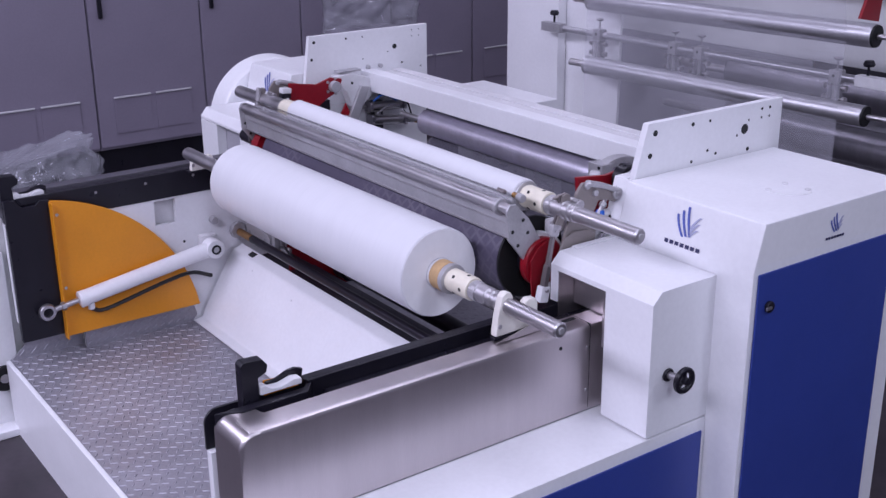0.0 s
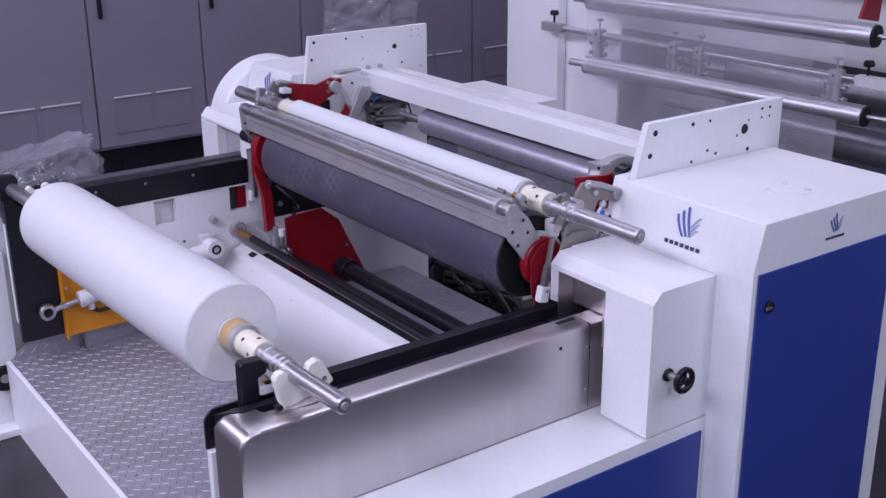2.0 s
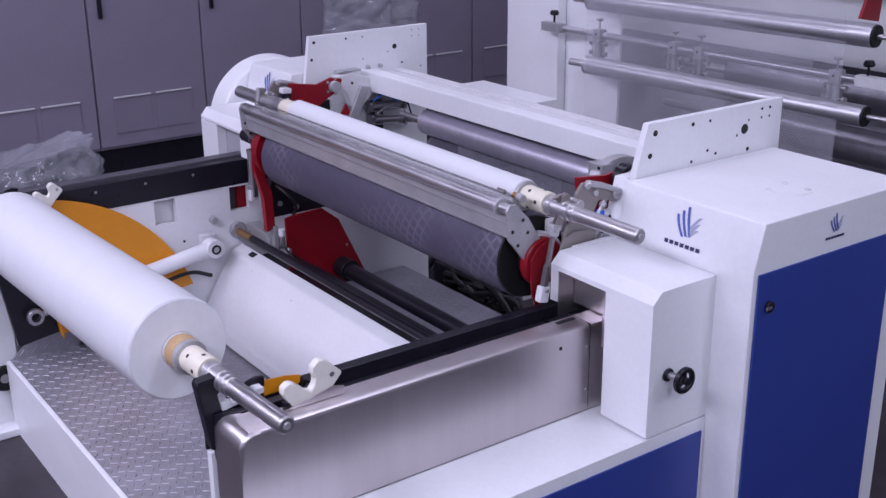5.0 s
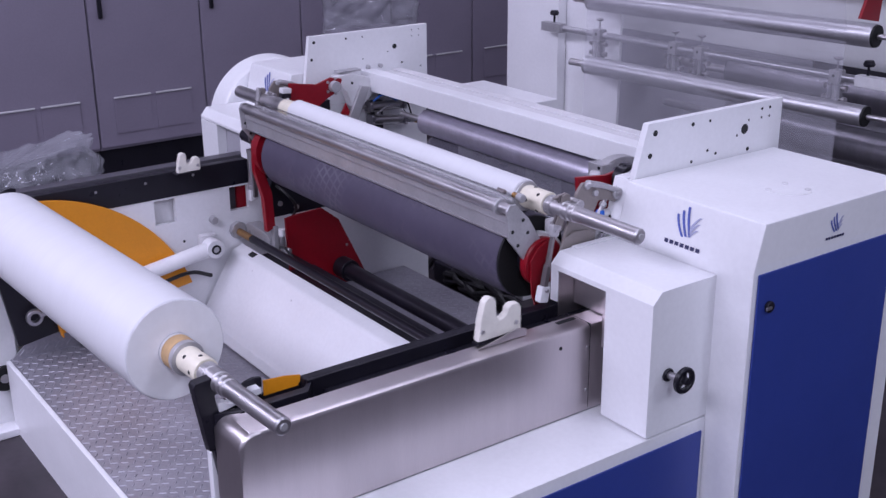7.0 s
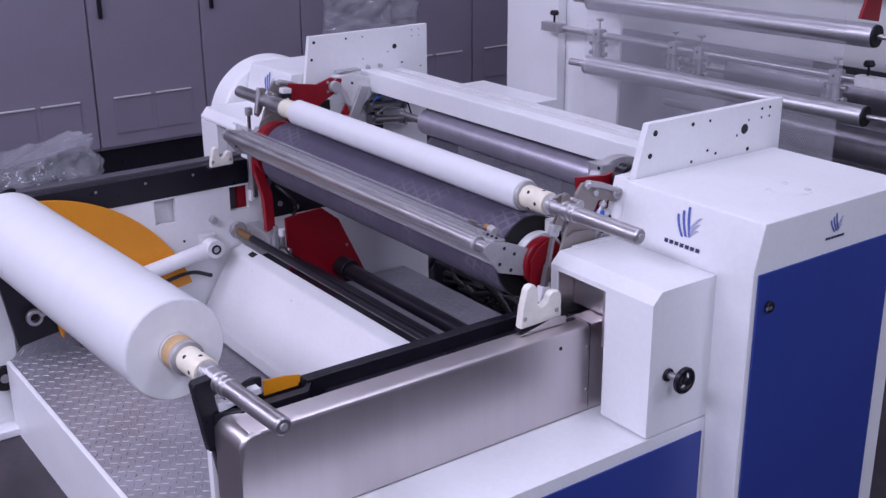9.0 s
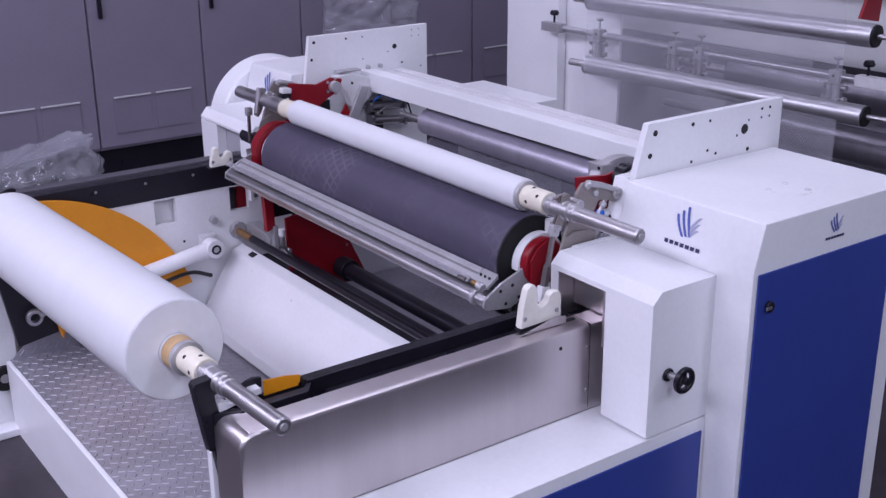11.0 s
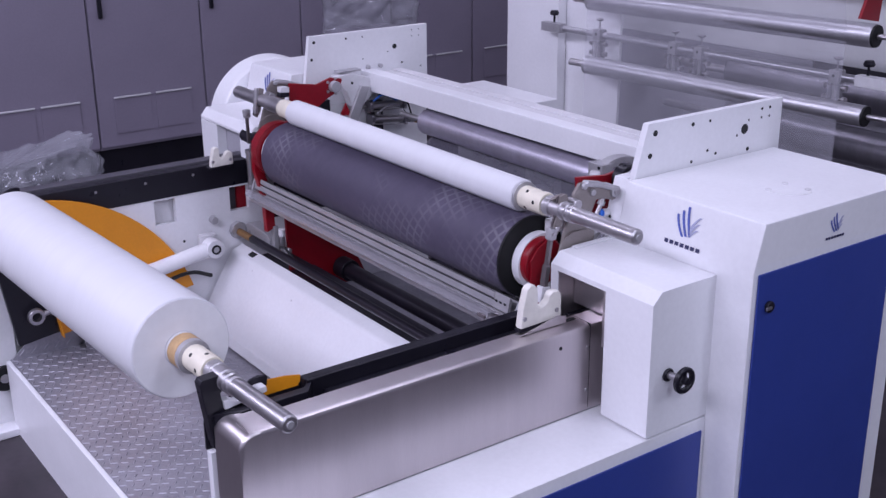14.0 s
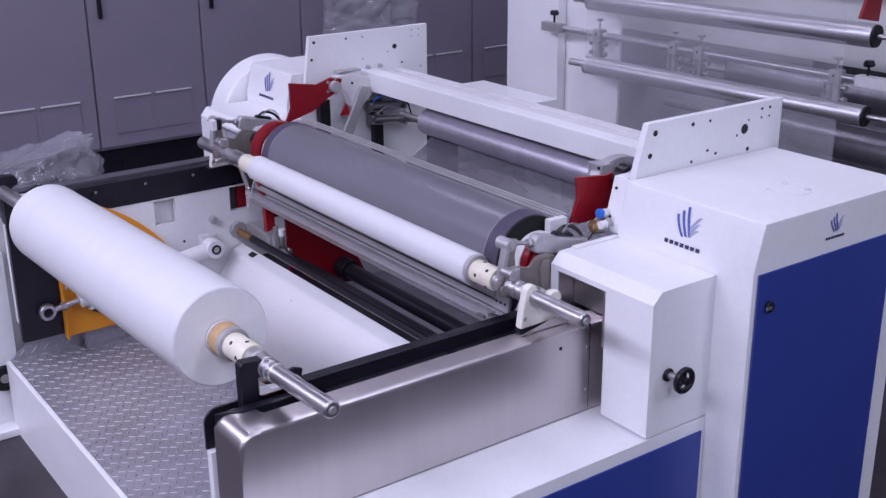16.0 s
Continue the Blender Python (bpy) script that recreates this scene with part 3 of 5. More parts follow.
# ---- beam, idler, ramp, platform ----
def cross_members():
    b = thing("cross_beam", (-0.86, 1.0, 1.31), "white steel cross beam between the side plates", "cross beam")
    part("front_bar", box((-1.890, 0.900, 1.262), (0.163, 0.975, 1.352), 0.006), WHITE, b)
    part("back_bar", box((-1.889, 0.979, 1.24), (0.163, 1.135, 1.330), 0.004), GUARD, b, "pale grey back bar")
    part("rib", box((-1.888, 1.075, 1.3305), (0.162, 1.132, 1.336), 0.002), GUARD, b)
    for y in (0.92, 0.99):
        part("bolt", rod((-1.889, y + 0.02, 1.36), (-1.87, y + 0.02, 1.36), 0.010), ALUMINIUM, b)
    r = thing("idler_roller", (-0.8, 0.95, 1.185), "smooth grey metal idler roller", "roller")
    part("shell", turned((-1.42, 0.95, 1.185), (-0.15, 0.95, 1.185), [(0, 0.035), (0.004, 0.052), (0.01, 0.056), (1.26, 0.056), (1.27, 0.05)], 48), IDLER, r)
    part("journal", rod((-1.62, 0.95, 1.185), (-1.421, 0.95, 1.185), 0.012), CHROME, r)
    part("journal", rod((-0.149, 0.95, 1.185), (0.164, 0.95, 1.185), 0.012), CHROME, r)
    a = thing("roller_bracket", (-0.06, 0.9, 1.2), "arched grey cast bracket holding the idler roller", "bracket")
    arch, inner = [], []
    for k in range(15):
        g = radians(185 - k * 13)
        arch.append((0.815 + 0.115 * math.cos(g), 1.262 + 0.075 * math.sin(g)))
        inner.append((0.815 + 0.086 * math.cos(g), 1.262 + 0.046 * math.sin(g)))
    part("arch", slab(arch + inner[::-1], -0.090, -0.050, 0.003), ALUMINIUM, a)
    part("end_block", box((-0.115, 0.716, 1.272), (-0.045, 0.768, 1.322), 0.004), ALUMINIUM, a, "drilled end block")
    for q, v in ((-0.060, 1.310), (-0.060, 1.285)):
        part("bolt", disc((q, 0.7155, v), (0, 1, 0), 0.006, 0.004), BLACK, a)
    part("clamp_ring", turned_ring((0.110, 0.66, 1.327), (0.150, 0.66, 1.327), [(0, 0.022), (0, 0.050), (0.04, 0.050), (0.04, 0.022)], 32), BLACK, a, "black clamp ring")
    part("ring_face", disc((0.152, 0.66, 1.327), (1, 0, 0), 0.034, 0.004, 28), GUARD, a)
    part("cheek", slab([(0.705, 1.20), (0.745, 1.20), (0.745, 1.29), (0.722, 1.305), (0.705, 1.28)], -0.100, -0.0905, 0.002), ALUMINIUM, a)
    part("pad", box((-0.085, 0.715, 1.235), (-0.070, 0.90, 1.255), 0.003), BLACK, a)
    part("arm", box((-0.054, 0.90, 1.245), (0.164, 0.965, 1.30), 0.004), ALUMINIUM, a)

    m = thing("ramp", (-0.8, 0.1, 0.3), "white painted sloping chute plate under the rolls", "ramp")
    top = [(-0.045, 0.326), (-0.006, 0.330), (0.004, 0.338), (0.013, 0.360), (0.025, 0.382), (0.148, 0.585), (0.157, 0.592), (0.160, 0.604), (0.168, 0.615), (0.180, 0.621), (0.222, 0.636), (0.228, 0.632)]
    part("plate", slab(top + [(q + 0.004, v - 0.007) for q, v in top[::-1]], -1.86, 0.28, 0.0), WHITE, m, "folded white sheet", 50)
    part("skirt", slab([(0.20, 0.30), (0.22, 0.30), (0.22, 0.611), (0.20, 0.611)], -1.86, 0.28, 0.001), BLACK, m, "black back skirt")
    part("cut_out", slab([(0.180, 0.6185), (0.212, 0.6325), (0.212, 0.6345), (0.180, 0.6205)], -1.74, -1.69, 0.0), HOLE, m)
    for x, y in ((-0.60, 0.145), (-0.55, 0.14), (-0.50, 0.085), (-1.25, 0.14), (-1.62, 0.15), (-0.25, 0.12)):
        part("rivet", disc((x, y - 0.003, 0.382 + (y - 0.025) * 1.65 + 0.003), (0, -0.86, 0.50), 0.004, 0.003), GUARD, m)

    f = thing("platform", (-0.8, -0.45, 0), "low step platform with chequer plate top and white fascia", "platform")
    part("deck", box((-1.99, -0.84, 0.29), (0.285, -0.03, 0.315), 0.002), TREAD, f, "grey steel chequer plate deck")
    part("fascia", box((-1.922, -0.862, 0.0), (0.285, -0.842, 0.325), 0.003), WHITE, f, "white painted fascia")
    kick = part("kick_plate", slab([(-0.83, 0.3155), (-0.53, 0.3155), (-0.53, 0.394), (-0.755, 0.394), (-0.83, 0.325)], -1.934, -1.926, 0.001), TREAD, f, "upturned chequer plate edge")
    kb = bmesh.new()
    for q in range(5):
        cy = -0.79 + q * 0.05
        rod((-1.9245, cy - 0.012, 0.333), (-1.9245, cy + 0.012, 0.357), 0.0028, 6, 0.001, kb)
    part("lozenges", kb, TREAD_MARK, kick)
    kick = part("kick_plate", slab([(-0.535, 0.3155), (-0.045, 0.3155), (-0.020, 0.345), (-0.035, 0.402), (-0.535, 0.402)], -1.8745, -1.8692, 0.0008), TREAD, f, "upturned chequer plate edge")
    kb = bmesh.new()
    for q in range(26):
        cy, cz = -0.52 + q // 2 * 0.037 + q % 2 * 0.018, 0.338 + q % 2 * 0.036
        rod((-1.8682, cy - 0.010, cz - 0.006), (-1.8682, cy + 0.010, cz + 0.006), 0.0026, 6, 0.001, kb)
    part("lozenges", kb, TREAD_MARK, kick)
    b = bmesh.new()
    nx, ny = 62, 26
    for i in range(nx):
        for j in range(ny):
            x = -1.96 + (i + (0.5 if j % 2 else 0)) * 0.036
            y = -0.825 + j * 0.0305
            if x > 0.27:
                continue
            t = radians(58) if (i + j) % 2 else radians(-40)
            u, v = Vector((math.cos(t), math.sin(t), 0)), Vector((-math.sin(t), math.cos(t), 0))
            c = Vector((x, y, 0.3151))
            h = 0.0028
            vs = [b.verts.new(c + u * 0.0145), b.verts.new(c + v * 0.0034), b.verts.new(c - u * 0.0145), b.verts.new(c - v * 0.0034)]
            vt = [b.verts.new(c + u * 0.007 + Vector((0, 0, h))), b.verts.new(c - u * 0.007 + Vector((0, 0, h)))]
            for tri in ((0, 1, 4), (1, 5, 4), (1, 2, 5), (2, 3, 5), (3, 4, 5), (3, 0, 4)):
                b.faces.new([(vs + vt)[q] for q in tri])
    t = part("tread", b, TREAD_MARK, f, "raised lozenge tread pattern", 20)
    t["kind"] = "stuff"


cross_members()


# ---- drum ----
def drum():
    y, z = AXIS
    d = thing("winding_drum", (-0.7, y, z), "grey rubber-covered winding drum with black ends", "drum")
    x0, x1 = -1.48, 0.093
    n = x1 - x0
    part("shell", turned((x0, y, z), (x1, y, z), [(0.0, 0.12), (0.003, 0.132), (0.010, 0.1365), (n - 0.010, 0.1365), (n - 0.004, 0.134)], 96), RUBBER, d)
    part("end", turned((x1 - 0.004, y, z), (x1 + 0.004, y, z), [(0, 0.133), (0.006, 0.132), (0.008, 0.126)], 64), RUBBER_END, d, "black rubber edge")
    part("axle", rod((-1.89, y, z), (0.165, y, z), 0.03), DARK, d)
    h = thing("drum_bearing", (0.14, y, z), "dark drum bearing with red cover disc and guard lobe", "bearing", "drum bearings")
    part("hub", turned((0.100, y, z), (0.135, y, z), [(0, 0.060), (0.030, 0.060), (0.035, 0.056)], 40), DARK, h, "dark bearing hub")
    part("cover", turned((0.1355, y, z), (0.160, y, z), [(0, 0.078), (0.020, 0.078), (0.0245, 0.073)], 48), RED, h, "red painted cover disc")
    part("cap_block", box((0.105, 0.331, 1.205), (0.134, 0.404, 1.250), 0.006), GUARD, h, "pale grey cap block")
    part("red_skirt", slab([(0.226, 1.146), (0.230, 1.079), (0.236, 1.029), (0.248, 0.995), (0.265, 0.995), (0.290, 1.065), (0.307, 1.128), (0.315, 1.185), (0.291, 1.202), (0.254, 1.182)], 0.1605, 0.1680, 0.002), RED, h, "red painted guard lobe")
    k = thing("drum_bearing", (-1.55, y, z), "dark drum bearing with red cover disc on the drive side", "bearing", "drum bearings")
    part("hub", turned((-1.54, y, z), (-1.49, y, z), [(0, 0.080), (0.045, 0.080), (0.05, 0.076)], 40), DARK, k, "dark bearing hub")
    part("cover", turned((-1.60, y, z), (-1.545, y, z), [(0, 0.118), (0.012, 0.122), (0.055, 0.122)], 48), RED, k, "red painted cover disc")
    return d


DRUM = drum()


# ---- rolls ----
def wound_roll(name, label, at, radius, length, core_out):
    """A roll on its air shaft; the shaft's tip stands 0.49 m off the core's end."""
    y, z = at
    r = thing(name, (0, y, z), label, "film roll", "film rolls")
    e = core_out
    end = 0.0 if radius > 0.1 else e - 0.010
    n = length + end
    wound = turned((-length, y, z), (end, y, z), [(0, 0.040), (0.0005, radius - 0.003), (0.004, radius), (n - 0.004, radius), (n - 0.0005, radius - 0.003), (n, 0.040)], 96)
    part("film", wound, FILM, r, "smooth white plastic film")
    if radius > 0.1:
        part("edge", turned_ring((0.0003, y, z), (0.002, y, z), [(0, 0.05), (0.0017, 0.05), (0.0017, radius - 0.004), (0, radius - 0.004)], 96), FILM_END, r, "pale grey wound edge")
        part("core", pipe((0.0021, y, z), (e - 0.02, y, z), 0.0475, 0.037), CORE, r, "tan cardboard core")
        part("sleeve", pipe((0.0022, y, z), (0.012, y, z), 0.049, 0.0476), GUARD, r, "torn white paper sleeve")
    part("ring", pipe((e - (0.019 if radius > 0.1 else 0.0098), y, z), (e, y, z), 0.0475, 0.034), ALUMINIUM, r, "grey core edge")
    col = part("collar", turned((e, y, z), (e + 0.105, y, z), [(0, 0.0355), (0.003, 0.0365), (0.100, 0.0365), (0.105, 0.0345)], 40), CREAM, r, "cream nylon shaft sleeve with screw holes")
    for a, xx in [(k * 45, 0.035 if k % 2 else 0.078) for k in range(8)]:
        n = Vector((0, math.cos(radians(a)), math.sin(radians(a))))
        part("hole", disc(Vector((e + xx, y, z)) + n * 0.0363, n, 0.006, 0.002, 10), HOLE, col)
    s = bmesh.new()
    turned((e + 0.1055, y, z), (e + 0.49, y, z), [(0, 0.027), (0.002, 0.030), (0.030, 0.030), (0.032, 0.027), (0.036, 0.027), (0.038, 0.029), (0.075, 0.029), (0.078, 0.025), (0.088, 0.025),
                                                   (0.090, 0.0285), (0.100, 0.0285), (0.103, 0.0235), (0.108, 0.0235), (0.110, 0.027), (0.122, 0.027), (0.125, 0.0235), (0.38, 0.0235), (0.3845, 0.019)], 40, s)
    part("shaft", s, CHROME, r, "polished steel air shaft")
    kn = bmesh.new()
    for k in range(28):
        nn = Vector((0, math.cos(k * math.tau / 28), math.sin(k * math.tau / 28)))
        rod(Vector((e + 0.109, y, z)) + nn * 0.0298, Vector((e + 0.134, y, z)) + nn * 0.0298, 0.0012, 5, 0.0002, kn)
    part("knurling", kn, ALUMINIUM, r)["kind"] = "stuff"
    part("shaft_valve", rod((e + 0.489, y, z), (e + 0.494, y, z), 0.010), ALUMINIUM, r)
    f = -length
    part("far_collar", turned((f - 0.105, y, z), (f - 0.0005, y, z), [(0, 0.036), (0.003, 0.038), (0.10, 0.038), (0.1045, 0.037)], 32), CREAM, r)
    part("far_shaft", turned((f - 0.53, y, z), (f - 0.1055, y, z), [(0, 0.023), (0.004, 0.027), (0.31, 0.027), (0.312, 0.033), (0.424, 0.033)], 32), CHROME, r)
    return r


FULL_ROLL = wound_roll("full_roll", "full roll of white plastic film on a steel shaft", (0.0, 1.115), 0.1425, 1.34, 0.075)
NEW_ROLL = wound_roll("new_roll", "thin new roll of white film on its steel winding shaft", (AXIS[0], AXIS[1] + 0.19), 0.0515, 1.40, 0.065)


# ---- transfer hooks ----
HOOK_PIVOT = (0.060, 1.043)


def hook(x, size):
    """Drawn with its shaft seat at y = 0; it tips about the bolt at its rear foot."""
    h = thing("transfer_hook", (x, *HOOK_PIVOT), "cream nylon two-fingered hook sliding on the rail", "roll hook", "transfer hooks")
    out = [(-0.076, 1.027), (0.080, 1.030), (0.080, 1.100), (0.070, 1.116), (0.046, 1.118), (0.032, 1.108), (0.027, 1.092), (0.012, 1.082), (-0.004, 1.080), (-0.010, 1.092),
           (-0.012, 1.138), (-0.019, 1.152), (-0.038, 1.158), (-0.053, 1.147), (-0.068, 1.09)]
    out = [(q * size, 1.045 + (v - 1.045) * size) for q, v in out]
    part("jaw", slab(out, x - 0.022, x + 0.006, 0.006), HOOK_NYLON, h)
    for y in (-0.062, 0.060):
        part("bolt", disc((x + 0.0065, y * size, 1.058), (1, 0, 0), 0.007, 0.004), CHROME, h)
    return h


def hook_slide(x, side):
    g = thing("hook_slide", (x, 0, 1.02), "grey steel slide plate under the nylon hook", "slide plate", "hook slides")
    if side > 0:
        part("wedge", slab([(-0.095, 1.016), (0.085, 1.016), (0.085, 1.038), (0.05, 1.046), (-0.02, 1.030)], x + 0.018, x + 0.022, 0.001), STEEL, g)
        part("foot", box((x - 0.02, -0.080, 1.0155), (x + 0.004, 0.078, 1.0260), 0.002), BLACK, g)
    else:
        part("foot", box((x - 0.04, -0.058, 1.0265), (x + 0.004, 0.053, 1.0320), 0.001), BLACK, g)
    return g


HOOKS = [hook(0.335, 1.0), hook(-1.80, 0.68)]
SLIDES = [hook_slide(0.335, 1), hook_slide(-1.80, -1)]


# ---- lowering arms ----
ARM_PIVOT = (-0.73, 0.288)


def lowering_arm(x, far):
    a = thing("lowering_arm", (x, *ARM_PIVOT), "black steel roll lowering arm with upright end stop", "lowering arm", "lowering arms")
    stop = [(-0.800, 0.93), (-0.752, 0.93), (-0.752, 1.075), (-0.728, 1.085), (-0.724, 1.105), (-0.738, 1.124), (-0.792, 1.128), (-0.800, 1.118)]
    part("stop", slab(stop, x - 0.020, x + 0.014, 0.003), BLACK, a, "black upright end stop")
    seat = [(-0.751, 1.026), (-0.630, 1.026), (-0.630, 1.043), (-0.652, 1.046), (-0.69, 1.036), (-0.72, 1.038), (-0.735, 1.050), (-0.751, 1.052)]
    part("seat", slab(seat, x - 0.012, x + 0.018, 0.003), GUARD, a, "white plastic shaft seat")
    back = [(-0.72, 1.026), (-0.615, 1.026), (-0.61, 1.052), (-0.632, 1.060), (-0.655, 1.058), (-0.69, 1.044), (-0.72, 1.042)]
    part("seat_back", slab(back, x - 0.024, x - 0.0125, 0.002), BLACK, a)
    if far:
        part("seat_side", slab([(-0.745, 1.000), (-0.625, 1.000), (-0.600, 1.025), (-0.600, 1.030), (-0.745, 1.030)], x + 0.019, x + 0.030, 0.002), BLACK, a)
    if far:
        post = [(-0.80, 0.42), (-0.62, 0.42), (-0.622, 1.008), (-0.66, 1.012), (-0.68, 0.995), (-0.73, 0.995), (-0.76, 1.03), (-0.80, 1.03)]
        part("post", slab(post, -1.868, -1.84, 0.003), BLACK, a, "black steel post")
        n = 24
        arc = [(ARM_PIVOT[0] + 0.724 * math.cos(t), ARM_PIVOT[1] + 0.724 * math.sin(t)) for t in [radians(9.3 + (81.5 - 9.3) * k / n) for k in range(n + 1)]]
        q = part("quadrant_guard", slab([(-0.625, 0.405)] + arc, -1.850, -1.838, 0.001), ORANGE, a, "orange quarter-round safety guard")
        part("flange", box((-1.838, -0.628, 0.405), (-1.80, -0.622, 1.0), 0.001), ORANGE, q)
        for z in (0.62, 0.94):
            part("rivet", disc((-1.8375, -0.60, z), (1, 0, 0), 0.007), CHROME, q)
    else:
        part("lever", box((x - 0.008, -0.79, 0.36), (x + 0.02, -0.70, 0.9295), 0.003), BLACK, a)
    return a


ARMS = [lowering_arm(0.243, False), lowering_arm(-1.885, True)]


# ---- press bar that swings round the drum ----
PRESS_AXIS = (0.297, 1.122)


def press_bar():
    y, z = PRESS_AXIS
    p = thing("press_bar", (0, y, z), "swinging steel press bar with clear strip and perforated end plates", "press bar")

    def at(r, deg):
        return (y + r * math.cos(radians(deg)), z + r * math.sin(radians(deg)))

    def plate(x0, x1):
        pts = [at(0.080, 205), at(0.080, 140), at(0.172, 152), at(0.244, 158.5), at(0.256, 163), at(0.248, 167.5), at(0.178, 184)]
        e = part("end_plate", slab(pts, x0, x1, 0.002), ALUMINIUM, p, "grey steel end plate with four holes")
        for r, a in ((0.135, 161), (0.135, 183), (0.182, 159), (0.182, 175)):
            part("hole", disc((x1 + 0.0006, *at(r, a)), (1, 0, 0), 0.006, 0.002, 12), HOLE, e)

    plate(0.140, 0.150)
    plate(-1.64, -1.63)

    def end_ring(x0, x1, r0, r1):
        """A white part-ring that turns with the bar round the drum's end."""
        turn = [-17 + 167 * k / 28 for k in range(29)]
        pts = [at(r1, g) for g in turn] + [at(r0, g) for g in turn[::-1]]
        part("end_ring", slab(pts, x0, x1, 0.002), WHITE, p, "white part-ring at the drum end")

    end_ring(0.101, 0.1345, 0.064, 0.093)
    end_ring(-1.538, -1.492, 0.084, 0.112)
    t = at(0.232, 163)
    part("tube", turned((-1.628, *t), (0.075, *t), [(0, 0.018), (0.003, 0.021), (1.700, 0.021), (1.703, 0.018)], 32), CHROME, p, "polished steel tube")
    part("tube_ring", rod((0.0752, *t), (0.092, *t), 0.026), ALUMINIUM, p)
    part("tube_end", rod((0.0922, *t), (0.139, *t), 0.017), CHROME, p)
    part("front_strip", slab([at(0.206, 167), at(0.211, 168), at(0.160, 181), at(0.155, 180)], -1.628, 0.139, 0.001), ALUMINIUM, p, "flat grey steel strip")
    for rr, aa in ((0.212, 167.2), (0.196, 170.5), (0.164, 180.6)):
        part("edge_bead", rod((-1.628, *at(rr, aa)), (0.139, *at(rr, aa)), 0.0035, 10), CHROME, p)
    for k, (r0, a0, r1, a1) in enumerate(((0.150, 149, 0.166, 152.5), (0.172, 154, 0.192, 157.5))):
        part("channel_strip", slab([at(r0, a0), at(r0 + 0.004, a0 + 6), at(r1 + 0.004, a1 + 5), at(r1, a1)], -1.628, 0.030, 0.001), ALUMINIUM, p, "grooved aluminium channel strip")
    part("channel_base", slab([at(0.150, 156), at(0.196, 163), at(0.190, 166), at(0.146, 160)], -1.628, 0.029, 0.001), DARK, p)
    part("cover_strip", slab([at(0.215, 150), at(0.218, 150), at(0.206, 156), at(0.203, 156)], -1.628, 0.06, 0.0), SMOKED, p, "clear plastic strip")
    part("cover_strip", slab([at(0.236, 150.5), at(0.239, 150.5), at(0.222, 148), at(0.219, 148)], -1.628, 0.06, 0.0), SMOKED, p, "clear plastic strip")
    blk = part("end_block", slab([at(0.148, 149), at(0.194, 156.5), at(0.198, 160.5), at(0.150, 155)], 0.031, 0.105, 0.002), ALUMINIUM, p, "drilled end block")
    for q in (0.045, 0.066, 0.088):
        part("hole", disc((q, at(0.172, 152.6)[0], at(0.172, 152.6)[1]), (0, at(1, 180)[0] - y, 1.0), 0.005, 0.004, 10), HOLE, blk)
    part("knob", rod((0.088, *at(0.236, 149)), (0.112, *at(0.236, 149)), 0.009), BRONZE, p, "brass knob")
    part("knob_holder", rod((0.113, *at(0.236, 149)), (0.139, *at(0.236, 150)), 0.013), ALUMINIUM, p)
    part("clip", box((0.015, *(v - 0.006 for v in at(0.236, 149.5))), (0.052, *(v + 0.006 for v in at(0.236, 149.5))), 0.002), STRAP, p)
    return p


PRESS = press_bar()


# ---- primary arms that carry the new roll round the drum ----
ARM_HUB = (0.36, 1.10)
KNUCKLE = 0.284
CYLINDER_END = (0.44, 1.16)


def round_hub(r, deg):
    """The (y, z) at a radius and angle round the arm's hub, the knuckle lying at 0 degrees."""
    return (ARM_HUB[0] + r * math.cos(radians(deg)), ARM_HUB[1] + r * math.sin(radians(deg)))


def primary_arm(x):
    a = thing("primary_arm", (x, *ARM_HUB), "grey-brown cast swing arm with a pale rib and open window", "swing arm", "primary arms")
    web = [(0.274, -5), (0.292, -2), (0.290, 8), (0.280, 26), (0.278, 32), (0.246, 37), (0.200, 38), (0.150, 47), (0.092, 66), (0.050, 110), (0.046, 200), (0.050, 290), (0.080, -20),
           (0.130, -9), (0.158, 0), (0.176, 13), (0.232, 13), (0.248, 5), (0.258, -3)]
    part("web", slab([round_hub(*q) for q in web], x + 0.000, x + 0.013, 0.003), TAUPE, a, "grey-brown cast web")
    rib = [(0.298, 2), (0.290, 14), (0.286, 27), (0.268, 28), (0.272, 14), (0.281, 2)]
    part("rib", slab([round_hub(*q) for q in rib], x - 0.006, x + 0.022, 0.005), ALUMINIUM, a, "pale cast rib")
    finger = [(0.094, 78), (0.118, 60), (0.129, 41), (0.139, 14), (0.138, 2), (0.116, -4), (0.078, 6), (0.072, 28), (0.084, 56)]
    part("finger", slab([round_hub(*q) for q in finger], x + 0.0135, x + 0.021, 0.003), TAUPE, a, "curved cast finger")
    part("knuckle", rod((x - 0.034, *round_hub(KNUCKLE, 0)), (x + 0.022, *round_hub(KNUCKLE, 0)), 0.019), ALUMINIUM, a, "cast knuckle")
    part("bolt", rod((x + 0.0222, *round_hub(KNUCKLE, 0)), (x + 0.026, *round_hub(KNUCKLE, 0)), 0.011, 6), CHROME, a)
    for q in ((0.252, 20), (0.270, 29)):
        part("boss", rod((x + 0.012, *round_hub(*q)), (x + 0.024, *round_hub(*q)), 0.010), ALUMINIUM, a)
    part("screw", disc((x + 0.015, *round_hub(0.215, 30)), (1, 0, 0), 0.005, 0.004), CHROME, a)
    return a


